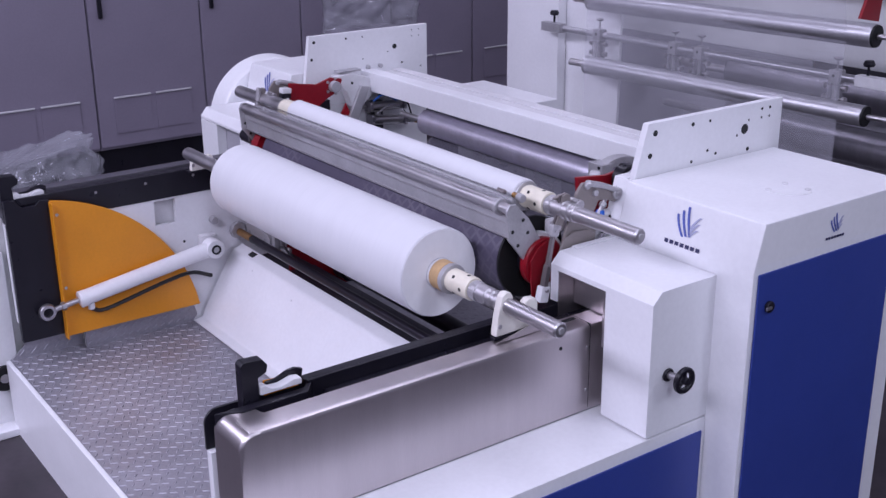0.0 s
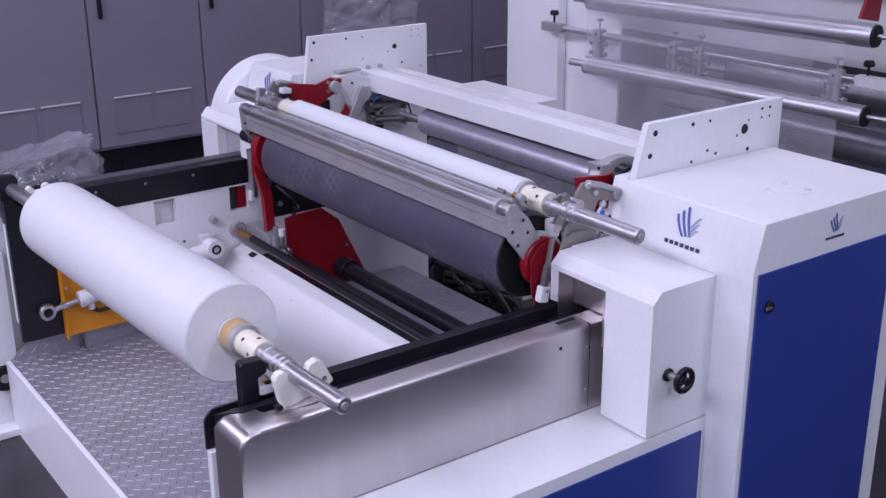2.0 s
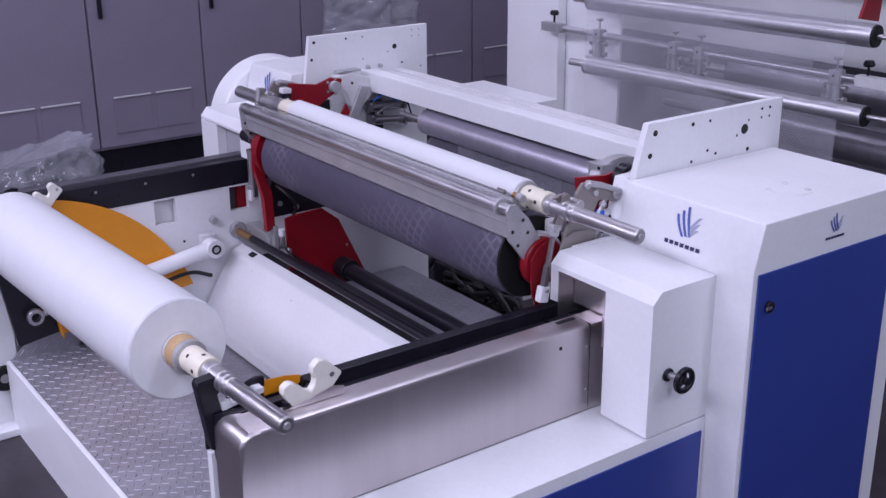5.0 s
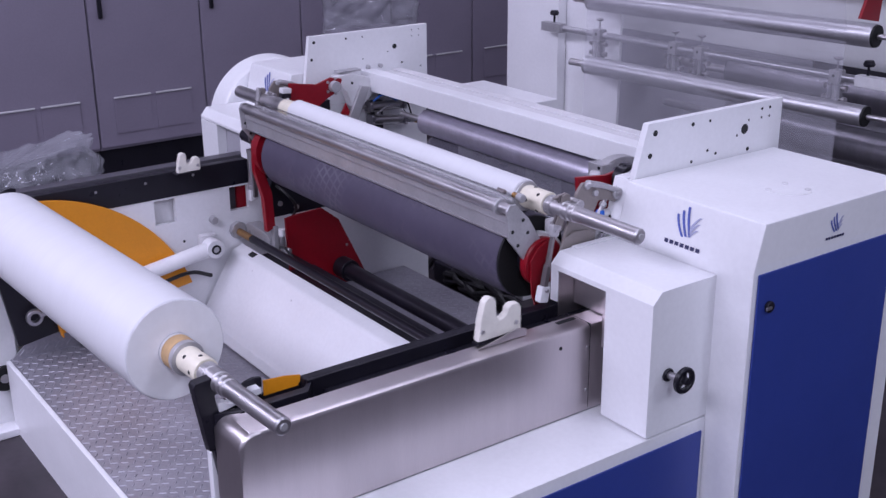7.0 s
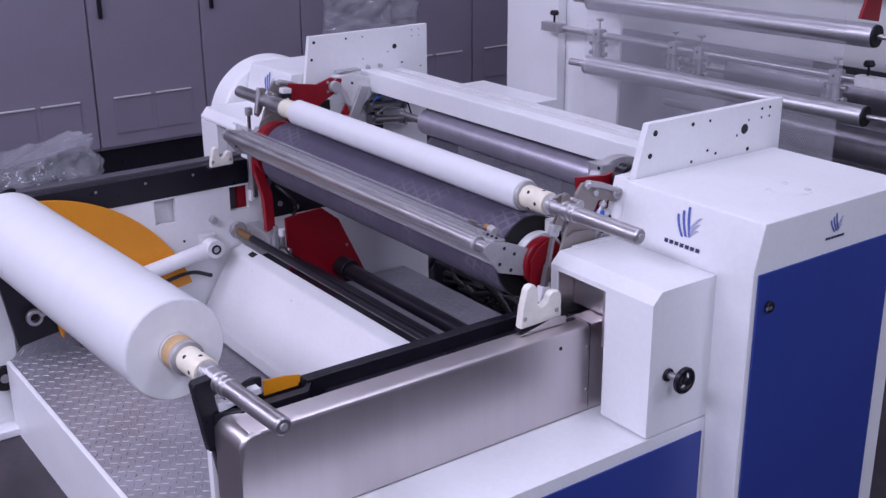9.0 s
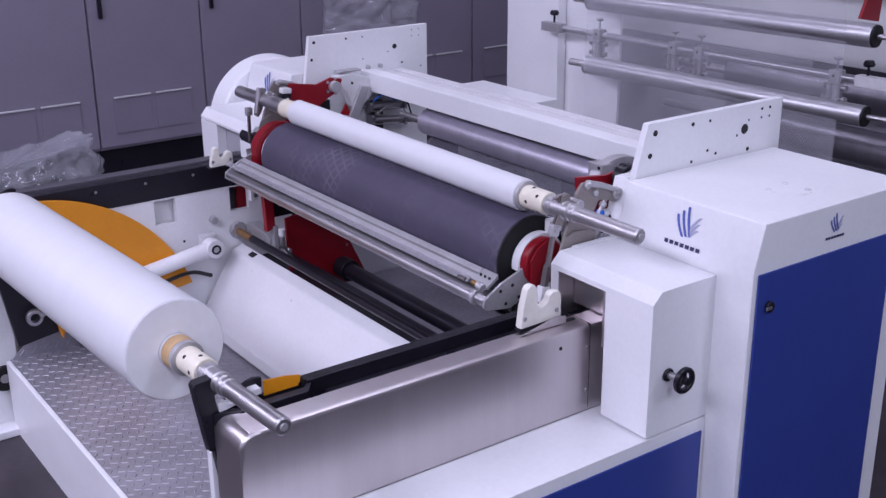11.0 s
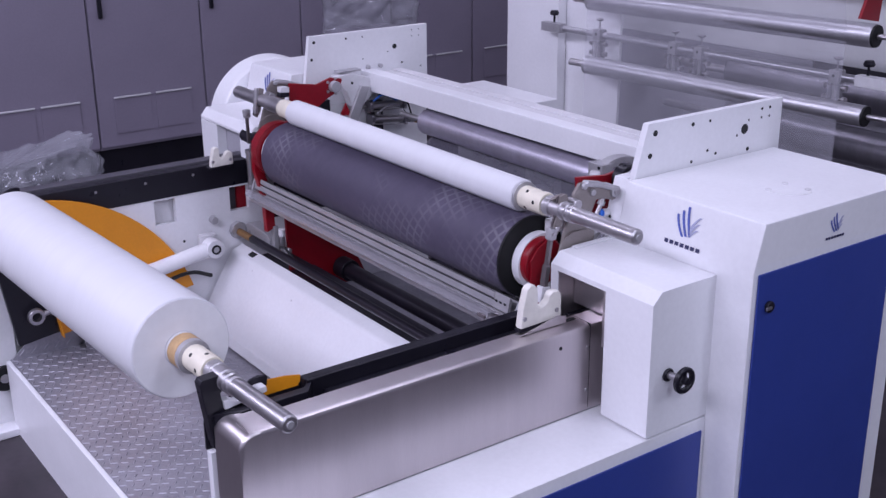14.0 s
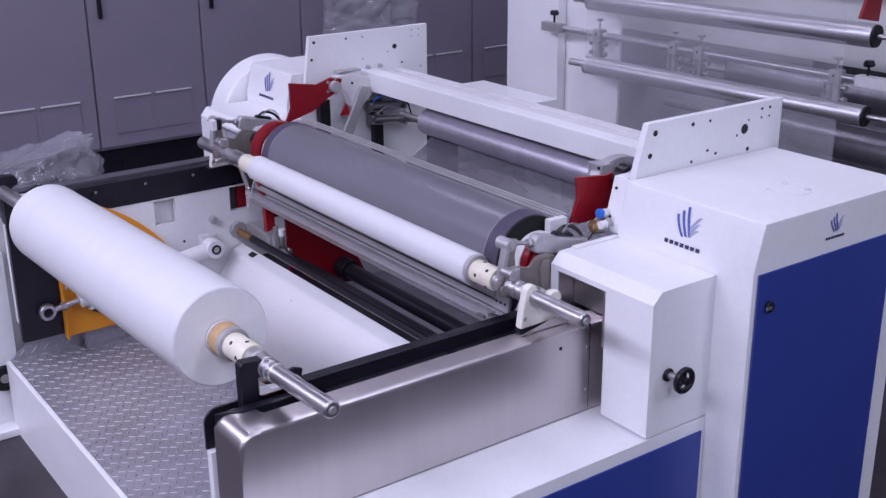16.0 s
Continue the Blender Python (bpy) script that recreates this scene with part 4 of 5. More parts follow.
def shaft_clamp(x, far):
    """Drawn round the shaft at 184 degrees on the drum, and rides with it."""
    a = thing("shaft_clamp", (x, *AXIS), "grey steel clamp with jaw and strap on the winding shaft", "shaft clamp", "shaft clamps")
    jaw = [polar(0.150, 178), polar(0.158, 174), polar(0.200, 171), polar(0.226, 176), polar(0.233, 184), polar(0.226, 192), polar(0.218, 190), polar(0.222, 183), polar(0.214, 177), polar(0.195, 175), polar(0.162, 181)]
    if not far:
        part("jaw", slab(jaw, x + 0.021, x + 0.036, 0.003), TAUPE, a, "curved clamp jaw")
    part("clamp_bolt", rod((x + 0.022, *polar(0.205, 171)), (x + 0.068, *polar(0.205, 171)), 0.017), CHROME, a)
    part("clamp_head", box((x + 0.024, polar(0.19, 172)[0] - 0.020, polar(0.19, 172)[1] - 0.018), (x + 0.058, polar(0.19, 172)[0] + 0.020, polar(0.19, 172)[1] + 0.018), 0.005), ALUMINIUM, a, "cast clamp head")
    for x0, x1, mat in ((x + 0.0365, x + 0.0440, STRAP), (x + 0.0480, x + 0.0550, TAUPE)):
        strap = [polar(0.118, 196), polar(0.132, 201), polar(0.160, 197), polar(0.186, 191), polar(0.236, 188), polar(0.241, 183), polar(0.236, 180), polar(0.180, 182), polar(0.140, 187)]
        st = part("strap", slab(strap, x0, x1, 0.003), mat, a, "flat steel strap over the shaft")
        part("pin", rod((x1 + 0.0002, *polar(0.142, 195)), (x1 + 0.006, *polar(0.142, 195)), 0.008), CHROME, st)
    if far:
        part("guide_pin", turned((x + 0.060, AXIS[0] - 0.134, AXIS[1] - 0.045), (x + 0.060, AXIS[0] - 0.248, AXIS[1] - 0.040), [(0, 0.008), (0.004, 0.011), (0.10, 0.011), (0.110, 0.008)], 20), CHROME, a, "upright bright guide pin")
        q = polar(0.236, 153)
        part("pad", box((x + 0.010, q[0] - 0.024, q[1] - 0.022), (x + 0.045, q[0] - 0.001, q[1] + 0.022), 0.003), GUARD, a, "pale clamp pad")
        part("pad_back", box((x + 0.010, q[0], q[1] - 0.022), (x + 0.045, q[0] + 0.020, q[1] + 0.022), 0.003), BLACK, a, "black clamp pad back")
    return a


def air_cylinder(x):
    """Drawn level, with its eye on the arm's knuckle at the origin and the barrel behind it."""
    ky, kz = round_hub(KNUCKLE, 0)
    c = thing("air_cylinder", (x, ky, kz), "small aluminium air cylinder with black hose above the drum end", "air cylinder", "air cylinders")

    def side(pairs):
        return [(ky + q, kz + v) for q, v in pairs]

    part("barrel", slab(side([(0.115, -0.024), (0.135, -0.030), (0.325, -0.026), (0.345, -0.014), (0.345, 0.016), (0.325, 0.026), (0.128, 0.030), (0.115, 0.020)]), x - 0.020, x + 0.022, 0.009), ALUMINIUM, c, "cast aluminium barrel")
    part("gland", rod((x, ky + 0.098, kz), (x, ky + 0.1148, kz), 0.014), CHROME, c)
    part("rod", rod((x, ky + 0.018, kz), (x, ky + 0.0978, kz), 0.007), CHROME, c, "bright piston rod")
    part("rod_nut", rod((x, ky + 0.040, kz), (x, ky + 0.056, kz), 0.012, 6), ALUMINIUM, c)
    part("eye", rod((x - 0.010, ky, kz), (x + 0.010, ky, kz), 0.0185), ALUMINIUM, c)
    part("port_block", slab(side([(0.195, 0.0285), (0.275, 0.0275), (0.27, 0.038), (0.205, 0.040)]), x - 0.012, x + 0.016, 0.003), BLACK, c)
    part("hose", hose([(x, ky + 0.215, kz + 0.038), (x, ky + 0.24, kz + 0.056), (x, ky + 0.29, kz + 0.050), (x + 0.006, ky + 0.35, kz + 0.004)], 0.006), HOSE, c)
    part("clear_hose", hose([(x + 0.012, ky + 0.225, kz + 0.036), (x + 0.008, ky + 0.25, kz + 0.066), (x + 0.006, ky + 0.30, kz + 0.056), (x + 0.012, ky + 0.34, kz - 0.008)], 0.003), SMOKED, c)
    for q in (0.140, 0.318):
        for v in (-0.016, 0.016):
            part("screw", disc((x + 0.0225, ky + q, kz + v), (1, 0, 0), 0.004, 0.003, 10), CHROME, c)
    return c


AIR = [air_cylinder(0.172), air_cylinder(-1.825)]


# telescopic links between the frame and the clamp straps
def link(x, fy, fz, far):
    b = thing("link_barrel", (x, fy, fz), "steel lower half of a telescopic link", "link", "telescopic links")
    if far:
        part("barrel", turned((x, fy, fz + 0.03), (x, fy, fz + 0.235), [(0, 0.015), (0.003, 0.020), (0.020, 0.020), (0.023, 0.017), (0.165, 0.017), (0.168, 0.020), (0.182, 0.020), (0.185, 0.012)], 28), CHROME, b, "bright round barrel")
        part("back_bar", box((x + 0.022, fy - 0.010, fz + 0.0), (x + 0.034, fy + 0.010, fz + 0.24), 0.002), STRAP, b)
    else:
        part("barrel", box((x - 0.010, fy - 0.009, fz - 0.01), (x + 0.010, fy + 0.009, fz + 0.095), 0.003), STRAP, b)
    part("foot", box((x - 0.014, fy - 0.017, fz - 0.022), (x + 0.014, fy + 0.017, fz + 0.0295), 0.005), GUARD, b, "pale forked foot")
    part("fork_pin", rod((x - 0.024, fy, fz + 0.018), (x + 0.021, fy, fz + 0.018), 0.006), CHROME, b)
    up = thing("link_rod", (x, fy, fz + 0.2), "slim steel upper half of a telescopic link", "link", "telescopic links")
    part("rod", box((x - 0.007, fy - 0.006, fz + 0.06), (x + 0.007, fy + 0.006, fz + 0.2), 0.002), STRAP, up)
    part("eye", box((x - 0.012, fy - 0.015, fz + 0.175), (x + 0.012, fy + 0.015, fz + 0.212), 0.005), ALUMINIUM, up, "cast eye block")
    part("eye_bolt", disc((x + 0.0135, fy, fz + 0.195), (1, 0, 0), 0.007, 0.005, 6), CHROME, up)
    return b, up, (fy, fz)


LINKS = [link(0.238, 0.215, 1.063, False), link(-1.775, 0.250, 0.880, True)]


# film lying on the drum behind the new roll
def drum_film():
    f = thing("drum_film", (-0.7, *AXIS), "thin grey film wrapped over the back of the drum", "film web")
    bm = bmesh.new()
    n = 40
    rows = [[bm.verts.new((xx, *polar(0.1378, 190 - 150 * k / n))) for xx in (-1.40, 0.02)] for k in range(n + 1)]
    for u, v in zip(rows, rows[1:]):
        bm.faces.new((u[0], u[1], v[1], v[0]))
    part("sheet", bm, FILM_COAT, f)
    for x0, x1 in ((-1.412, -1.401), (0.021, 0.030)):
        e = bmesh.new()
        rows = [[e.verts.new((xx, *polar(0.1380, 190 - 150 * k / n))) for xx in (x0, x1)] for k in range(n + 1)]
        for u, v in zip(rows, rows[1:]):
            e.faces.new((u[0], u[1], v[1], v[0]))
        part("film_edge", e, WEB, f, "paler trimmed film edge")
    return f


DRUM_FILM = drum_film()


PRIMARY = [primary_arm(0.192), primary_arm(-1.805)]
CLAMPS = [shaft_clamp(0.190, False), shaft_clamp(-1.76, True)]


# ---- small fixed parts round the drum ----
def guards():
    g = thing("red_guard", (0.1, 0.55, 1.29), "red enamelled curved guard plate", "guard plate", "red guards")
    part("plate", slab([(0.47, 1.356), (0.60, 1.342), (0.70, 1.357), (0.718, 1.34), (0.718, 1.26), (0.62, 1.197), (0.448, 1.20), (0.478, 1.285)], 0.085, 0.10, 0.003), RED, g)
    part("pivot", rod((0.102, 0.69, 1.325), (0.163, 0.69, 1.325), 0.03), BLACK, g)
    part("pivot_cap", rod((0.0845, 0.69, 1.325), (0.0700, 0.69, 1.325), 0.016), CHROME, g)
    h = thing("red_guard", (-1.75, 0.55, 1.29), "red enamelled curved guard plate on the drive side", "guard plate", "red guards")
    part("plate", slab([(0.449, 1.364), (0.585, 1.342), (0.66, 1.364), (0.72, 1.352), (0.70, 1.30), (0.639, 1.271), (0.564, 1.224), (0.419, 1.185), (0.452, 1.25)], -1.765, -1.75, 0.003), RED, h)
    part("pivot", rod((-1.749, 0.67, 1.325), (-1.72, 0.67, 1.325), 0.026), ALUMINIUM, h)
    for a in range(0, 360, 72):
        part("bolt", disc((-1.747, 0.67 + 0.036 * math.cos(radians(a)), 1.325 + 0.036 * math.sin(radians(a))), (1, 0, 0), 0.006, 0.008), CHROME, h)
    i = thing("red_side_plate", (-1.6, 0.45, 0.6), "dark red side plate below the drum", "guard plate")
    part("plate", slab([(0.314, 0.803), (0.384, 0.812), (0.50, 0.818), (0.585, 0.749), (0.726, 0.45), (0.573, 0.43), (0.328, 0.50)], -1.615, -1.60, 0.002), RED, i)
    part("strip", slab([(0.178, 1.176), (0.215, 1.19), (0.214, 1.047), (0.248, 0.94), (0.254, 0.784), (0.214, 0.766), (0.206, 0.922), (0.172, 1.054)], -1.612, -1.58, 0.003), RED, i)
    part("foot", box((-1.60, 0.24, 0.66), (-1.57, 0.262, 0.79), 0.003), ALUMINIUM, i)
    part("bolt", disc((-1.598, 0.62, 0.62), (1, 0, 0), 0.006, 0.006), CHROME, i)
    s = thing("cross_shaft", (-0.8, 0.2, 0.7), "dark greasy cross shaft below the drum", "shaft", "cross shafts")
    part("bar", rod((-1.72, 0.206, 0.70), (0.28, 0.206, 0.70), 0.018), DARK, s)
    part("brass_end", rod((-1.845, 0.206, 0.70), (-1.721, 0.206, 0.70), 0.0165), BRONZE, s)
    part("flange", rod((-1.873, 0.206, 0.705), (-1.846, 0.206, 0.705), 0.040, 8), ALUMINIUM, s)
    part("flat", box((-1.70, 0.232, 0.655), (0.28, 0.30, 0.668), 0.002), DARK, s)
    e = thing("shaft_bracket", (-1.7, 0.27, 0.67), "grey cast bracket with small steel fittings beside the shaft", "bracket")
    part("block", slab([(-1.84, 0.669), (-1.61, 0.669), (-1.61, 0.722), (-1.64, 0.738), (-1.80, 0.748), (-1.84, 0.735)], 0.236, 0.292, 0.005, axis=1), ALUMINIUM, e)
    part("stem", rod((-1.540, 0.262, 0.669), (-1.540, 0.262, 0.752), 0.011), CHROME, e)
    part("cap", rod((-1.540, 0.262, 0.7522), (-1.540, 0.262, 0.785), 0.015), GUARD, e, "pale plastic cap")
    part("nut", rod((-1.500, 0.258, 0.700), (-1.470, 0.258, 0.700), 0.014, 6), CHROME, e)
    part("tube", hose([(-1.540, 0.250, 0.70), (-1.49, 0.245, 0.715), (-1.46, 0.255, 0.69), (-1.44, 0.265, 0.672)], 0.006), HOSE, e)
    for q in (-1.80, -1.66):
        part("bolt", disc((q, 0.2350, 0.705), (0, 1, 0), 0.008, 0.005, 6), CHROME, e)
    t = thing("cross_shaft", (-0.8, 0.6, 0.5), "thick black cross shaft with a round collar", "shaft", "cross shafts")
    part("bar", rod((-1.599, 0.59, 0.52), (0.164, 0.59, 0.52), 0.036), DARK, t)
    part("collar", rod((-1.598, 0.59, 0.52), (-1.52, 0.59, 0.52), 0.05), DARK, t)
    # Dark bar added in the empty pit behind the ramp, standing for its shade.
    c = thing("pit_shade_bar", (-0.8, 0.3, 0.5), "added dark bar that stands for shade in the pit behind the ramp", "channel")
    part("bar", box((-1.87, 0.31, 0.50), (0.28, 0.45, 0.56), 0.004), DARK, c)
    w = thing("walk_plate", (-0.8, 0.8, 0.3), "chequer plate floor inside the winder", "floor plate")
    part("deck", box((-1.88, 0.70, 0.30), (0.16, 1.12, 0.32), 0.002), TREAD, w)
    bm = bmesh.new()
    for q in range(52):
        for j in range(12):
            cx, cy = -1.86 + q * 0.039 + (0.019 if j % 2 else 0), 0.715 + j * 0.034
            tt = radians(58 if (q + j) % 2 else -40)
            u, v = Vector((math.cos(tt), math.sin(tt), 0)), Vector((-math.sin(tt), math.cos(tt), 0))
            cc = Vector((cx, cy, 0.3201))
            vs = [bm.verts.new(cc + u * 0.0145), bm.verts.new(cc + v * 0.0036), bm.verts.new(cc - u * 0.0145), bm.verts.new(cc - v * 0.0036), bm.verts.new(cc + Vector((0, 0, 0.003)))]
            for k in range(4):
                bm.faces.new((vs[k], vs[(k + 1) % 4], vs[4]))
    part("tread", bm, TREAD_MARK, w, "raised lozenge tread pattern", 20)["kind"] = "stuff"
    u = thing("bearing_block", (-1.68, 0.43, 0.9), "black drive bearing block behind the drum end", "bearing block")
    part("body", slab([(0.27, 0.80), (0.60, 0.80), (0.64, 0.90), (0.60, 1.03), (0.47, 1.06), (0.30, 1.00), (0.27, 0.93)], -1.70, -1.655, 0.006), BLACK, u)
    for yy, zz in ((0.32, 0.86), (0.33, 0.96), (0.40, 0.83)):
        part("bolt", disc((-1.652, yy, zz), (1, 0, 0), 0.012, 0.006), CHROME, u)
    part("hose", hose([(-1.645, 0.30, 0.95), (-1.60, 0.34, 0.90), (-1.62, 0.38, 0.84), (-1.64, 0.36, 0.78)], 0.007), HOSE, u)
    k = thing("floor_cables", (-2.1, 1.62, 0), "tangle of black cables on the floor behind the winder", "cables")
    rng = random.Random(11)
    for q in range(9):
        x0 = -2.36 + q * 0.045
        pts = [(x0 + 0.13 * n + rng.uniform(-0.05, 0.05), 1.66 + rng.uniform(-0.09, 0.09), 0.035 + rng.uniform(0.0, 0.07)) for n in range(4)]
        part("cable", hose([(x0 - 0.08, 1.70 + rng.uniform(-0.05, 0.05), 0.022)] + pts + [(x0 + 0.5, 1.60, 0.022)], 0.016 if q % 3 else 0.022), HOSE, k)
    part("junction_box", box((-2.30, 1.60, 0.0), (-2.12, 1.74, 0.115), 0.012), BLACK, k, "black junction box")
    v = thing("pneumatic_valve", (0.16, 0.53, 1.22), "blue and brass pneumatic valve on a small bracket", "valve")
    part("bracket", slab([(0.50, 1.17), (0.57, 1.17), (0.574, 1.22), (0.56, 1.25), (0.50, 1.22)], 0.145, 0.152, 0.001), ALUMINIUM, v)
    part("body", rod((0.170, 0.516, 1.247), (0.170, 0.566, 1.240), 0.014), GUARD, v, "white plastic fitting")
    part("cap", rod((0.170, 0.499, 1.2495), (0.170, 0.515, 1.2472), 0.015), VALVE, v, "blue plastic cap")
    part("ring", turned_ring((0.172, 0.474, 1.213), (0.172, 0.486, 1.210), [(0, 0.010), (0, 0.017), (0.003, 0.020), (0.009, 0.020), (0.012, 0.017), (0.012, 0.010)], 28), BRONZE, v, "brass ring")
    part("clear_bowl", rod((0.172, 0.487, 1.210), (0.172, 0.530, 1.200), 0.017), GUARD, v)
    part("push_fitting", rod((0.200, 0.5295, 1.222), (0.200, 0.508, 1.222), 0.010), CHROME, v)
    part("push_ring", turned((0.200, 0.5078, 1.222), (0.200, 0.480, 1.222), [(0, 0.010), (0.004, 0.013), (0.014, 0.013), (0.016, 0.009), (0.022, 0.009), (0.024, 0.014), (0.0275, 0.013)], 20), GUARD, v)
    part("hose", hose([(0.172, 0.480, 1.19), (0.180, 0.45, 1.175), (0.185, 0.42, 1.165), (0.17, 0.38, 1.17)], 0.004), HOSE, v)


guards()


def hydraulic_cylinder():
    x = -1.80
    h = thing("hydraulic_cylinder", (x, 0.05, 0.670), "white hydraulic cylinder with steel eye rod", "hydraulic cylinder")
    p1, p0 = Vector((x, 0.05, 0.670)), Vector((x, -0.565, 0.570))
    d = (p1 - p0).normalized()
    part("barrel", turned(p0, p1 - d * 0.02, [(0, 0.030), (0.004, 0.036), (0.03, 0.036), (0.032, 0.034), ((p1 - p0).length - 0.03, 0.034), ((p1 - p0).length - 0.02, 0.028)], 36), WHITE, h)
    part("clevis", rod(p1 + Vector((-0.03, 0, 0)), p1 + Vector((0.036, 0, 0)), 0.042), WHITE, h)
    part("pin", turned_ring(p1 + Vector((0.0365, 0, 0)), p1 + Vector((0.042, 0, 0)), [(0, 0.014), (0, 0.022), (0.0055, 0.022), (0.0055, 0.014)], 24), BLACK, h)
    part("pin_face", rod(p1 + Vector((0.0365, 0, 0)), p1 + Vector((0.040, 0, 0)), 0.0135), ALUMINIUM, h)
    part("wall_mount", box((-1.874, 0.01, 0.622), (-1.832, 0.09, 0.722), 0.01), GUARD, h)
    part("port", rod(p0 + d * 0.05 + Vector((0, 0, -0.034)), p0 + d * 0.05 + Vector((0, 0, -0.06)), 0.014), WHITE, h)
    part("hose", hose([p0 + d * 0.05 + Vector((0, 0, -0.06)), p0 + d * 0.12 + Vector((0, 0, -0.085)), p0 + d * 0.38 + Vector((0, 0, -0.07)), p0 + d * 0.52 + Vector((-0.02, 0, -0.085)), p0 + d * 0.62 + Vector((-0.03, 0, -0.14))], 0.009), HOSE, h, "black rubber hose")
    e = thing("eye_rod", p0, "steel piston rod with round eye end", "piston rod")
    q = p0 - d * 0.135
    part("rod", rod(p0 + d * 0.3, q + d * 0.03, 0.012), CHROME, e)
    part("nut", rod(p0 - d * 0.075, p0 - d * 0.055, 0.019, 6), CHROME, e)
    part("eye", turned_ring(q + Vector((-0.013, 0, 0)), q + Vector((0.013, 0, 0)), [(0, 0.020), (0, 0.032), (0.005, 0.035), (0.021, 0.035), (0.026, 0.032), (0.026, 0.020)], 36), CHROME, e)
    return e, d


EYE_ROD, ROD_WAY = hydraulic_cylinder()


# ---- unwinding tower behind ----
def back_tower():
    t = thing("tower_frame", (-1.9, 2.1, 0), "tall white tower frame behind the winder", "machine frame")
    part("column", box((-2.52, 2.30, 0.0), (-2.075, 2.36, 3.2), 0.006), WHITE, t)
    part("inner_wall", box((-2.3, 2.365, 0.0), (-1.66, 2.385, 3.2), 0.004), WHITE, t)
    part("foot", box((-2.35, 1.75, 1.02), (-1.72, 1.998, 1.095), 0.006), WHITE, t)
    part("stand", box((-2.33, 1.80, 0.0), (-1.74, 1.995, 1.019), 0.004), WHITE_SHADE, t)
    part("back_panel", box((-3.0, 3.05, 0.0), (1.6, 3.09, 1.245), 0.003), GREY_PANEL, t)
    part("seam_bar", box((-0.95, 3.06, 1.246), (1.6, 3.08, 1.285), 0.002), SLATE, t, "dark seam between the panels")
    part("seam_panel", box((-3.0, 3.052, 1.246), (-0.951, 3.088, 1.285), 0.002), GREY_PANEL, t)
    part("upper_panel", box((-3.0, 3.05, 1.286), (1.6, 3.09, 3.2), 0.003), WHITE_SHADE, t, "pale upper back panel")
    for rz, rr in ((0.98, 0.085), (1.22, 0.075), (1.80, 0.085)):
        bk = thing("back_roller", (0, 2.78, rz), "dark polished steel roller at the back of the tower", "roller", "back rollers")
        part("shell", turned((-1.24, 2.78, rz), (1.40, 2.78, rz), [(0, rr - 0.004), (0.004, rr), (2.636, rr), (2.64, rr - 0.004)], 40), DARK_ROLLER, bk)
        part("journal", rod((1.4005, 2.78, rz), (1.60, 2.78, rz), 0.02), CHROME, bk)
        part("far_journal", rod((-1.70, 2.78, rz), (-1.2405, 2.78, rz), 0.02), CHROME, bk)
    far = {"low": (-1.712, 2.180, 1.256), "up": (-1.70, 2.183, 1.589), "rod": (-2.052, 2.251, 1.404)}
    near = {"low": (-0.167, 2.373, 1.234), "up": (-0.130, 2.328, 1.587), "rod": (-0.115, 2.415, 1.376)}
    for k, r in (("low", 0.047), ("up", 0.050)):
        ob = thing("guide_roller", ((Vector(far[k]) + Vector(near[k])) / 2), "polished metal guide roller with black end cap", "roller", "guide rollers")
        n = (Vector(near[k]) - Vector(far[k])).length
        part("shell", turned(far[k], near[k], [(0, r - 0.004), (0.004, r), (n - 0.004, r), (n, r - 0.003)], 40), ROLLER, ob)
        d = (Vector(near[k]) - Vector(far[k])).normalized()
        part("end_cap", turned(Vector(near[k]) + d * 0.0005, Vector(near[k]) + d * 0.012, [(0, r - 0.002), (0.010, r - 0.003), (0.0115, r - 0.01)], 32), RUBBER_END, ob, "black end cap")
        part("journal", rod(Vector(near[k]) + d * 0.0125, Vector(near[k]) + d * 0.5, 0.012), CHROME, ob)
        part("far_journal", rod(Vector(far[k]) - d * 0.11, Vector(far[k]) - d * 0.0005, 0.018), CHROME, ob)
    a, b = Vector(far["rod"]), Vector(near["rod"])
    d = (b - a).normalized()
    ob = thing("clamp_rod", (a + b) / 2, "slim steel rod with clamp blocks and thumb screws", "clamp rod")
    part("rod", rod(a, b, 0.017), ROLLER, ob)
    for s in (0.0, 1.0):
        c = a + (b - a) * s
        blk = part("end_block", box(c - Vector((0.075 + 0.055 * s, 0.03, 0.024)), c + Vector((0.075 + 0.12 * s, 0.02, 0.024)), 0.003), GUARD if s else ALUMINIUM, ob)
        c = c + Vector((-0.085 * s, 0, 0.001))
        part("screw", turned(c + Vector((0, 0, 0.022)), c + Vector((0, 0, 0.09)), [(0, 0.006), (0.04, 0.006), (0.041, 0.022), (0.052, 0.026), (0.066, 0.018)], 16), BLACK, blk, "black star knob")
    for s in (0.172, 0.427, 0.508, 0.885):
        c = a + (b - a) * s
        blk = part("clamp", box(c + Vector((-0.026, -0.03, -0.030)), c + Vector((0.026, 0.022, 0.030)), 0.004), ALUMINIUM, ob, "pale clamp block with thumb screws")
        part("cheek", box(c + Vector((-0.026, -0.030, -0.120)), c + Vector((-0.014, 0.015, -0.0305)), 0.003), SMOKED, blk)
        part("cheek", box(c + Vector((0.014, -0.030, -0.120)), c + Vector((0.026, 0.015, -0.0305)), 0.003), SMOKED, blk)
        part("slide", box(c + Vector((-0.013, -0.012, -0.125)), c + Vector((0.013, 0.012, -0.031)), 0.003), ALUMINIUM, blk)
        part("thumb_screw", turned(c + Vector((0, -0.005, 0.0305)), c + Vector((0, -0.005, 0.085)), [(0, 0.004), (0.038, 0.004), (0.044, 0.018), (0.050, 0.020), (0.054, 0.018)], 14), CHROME, blk)
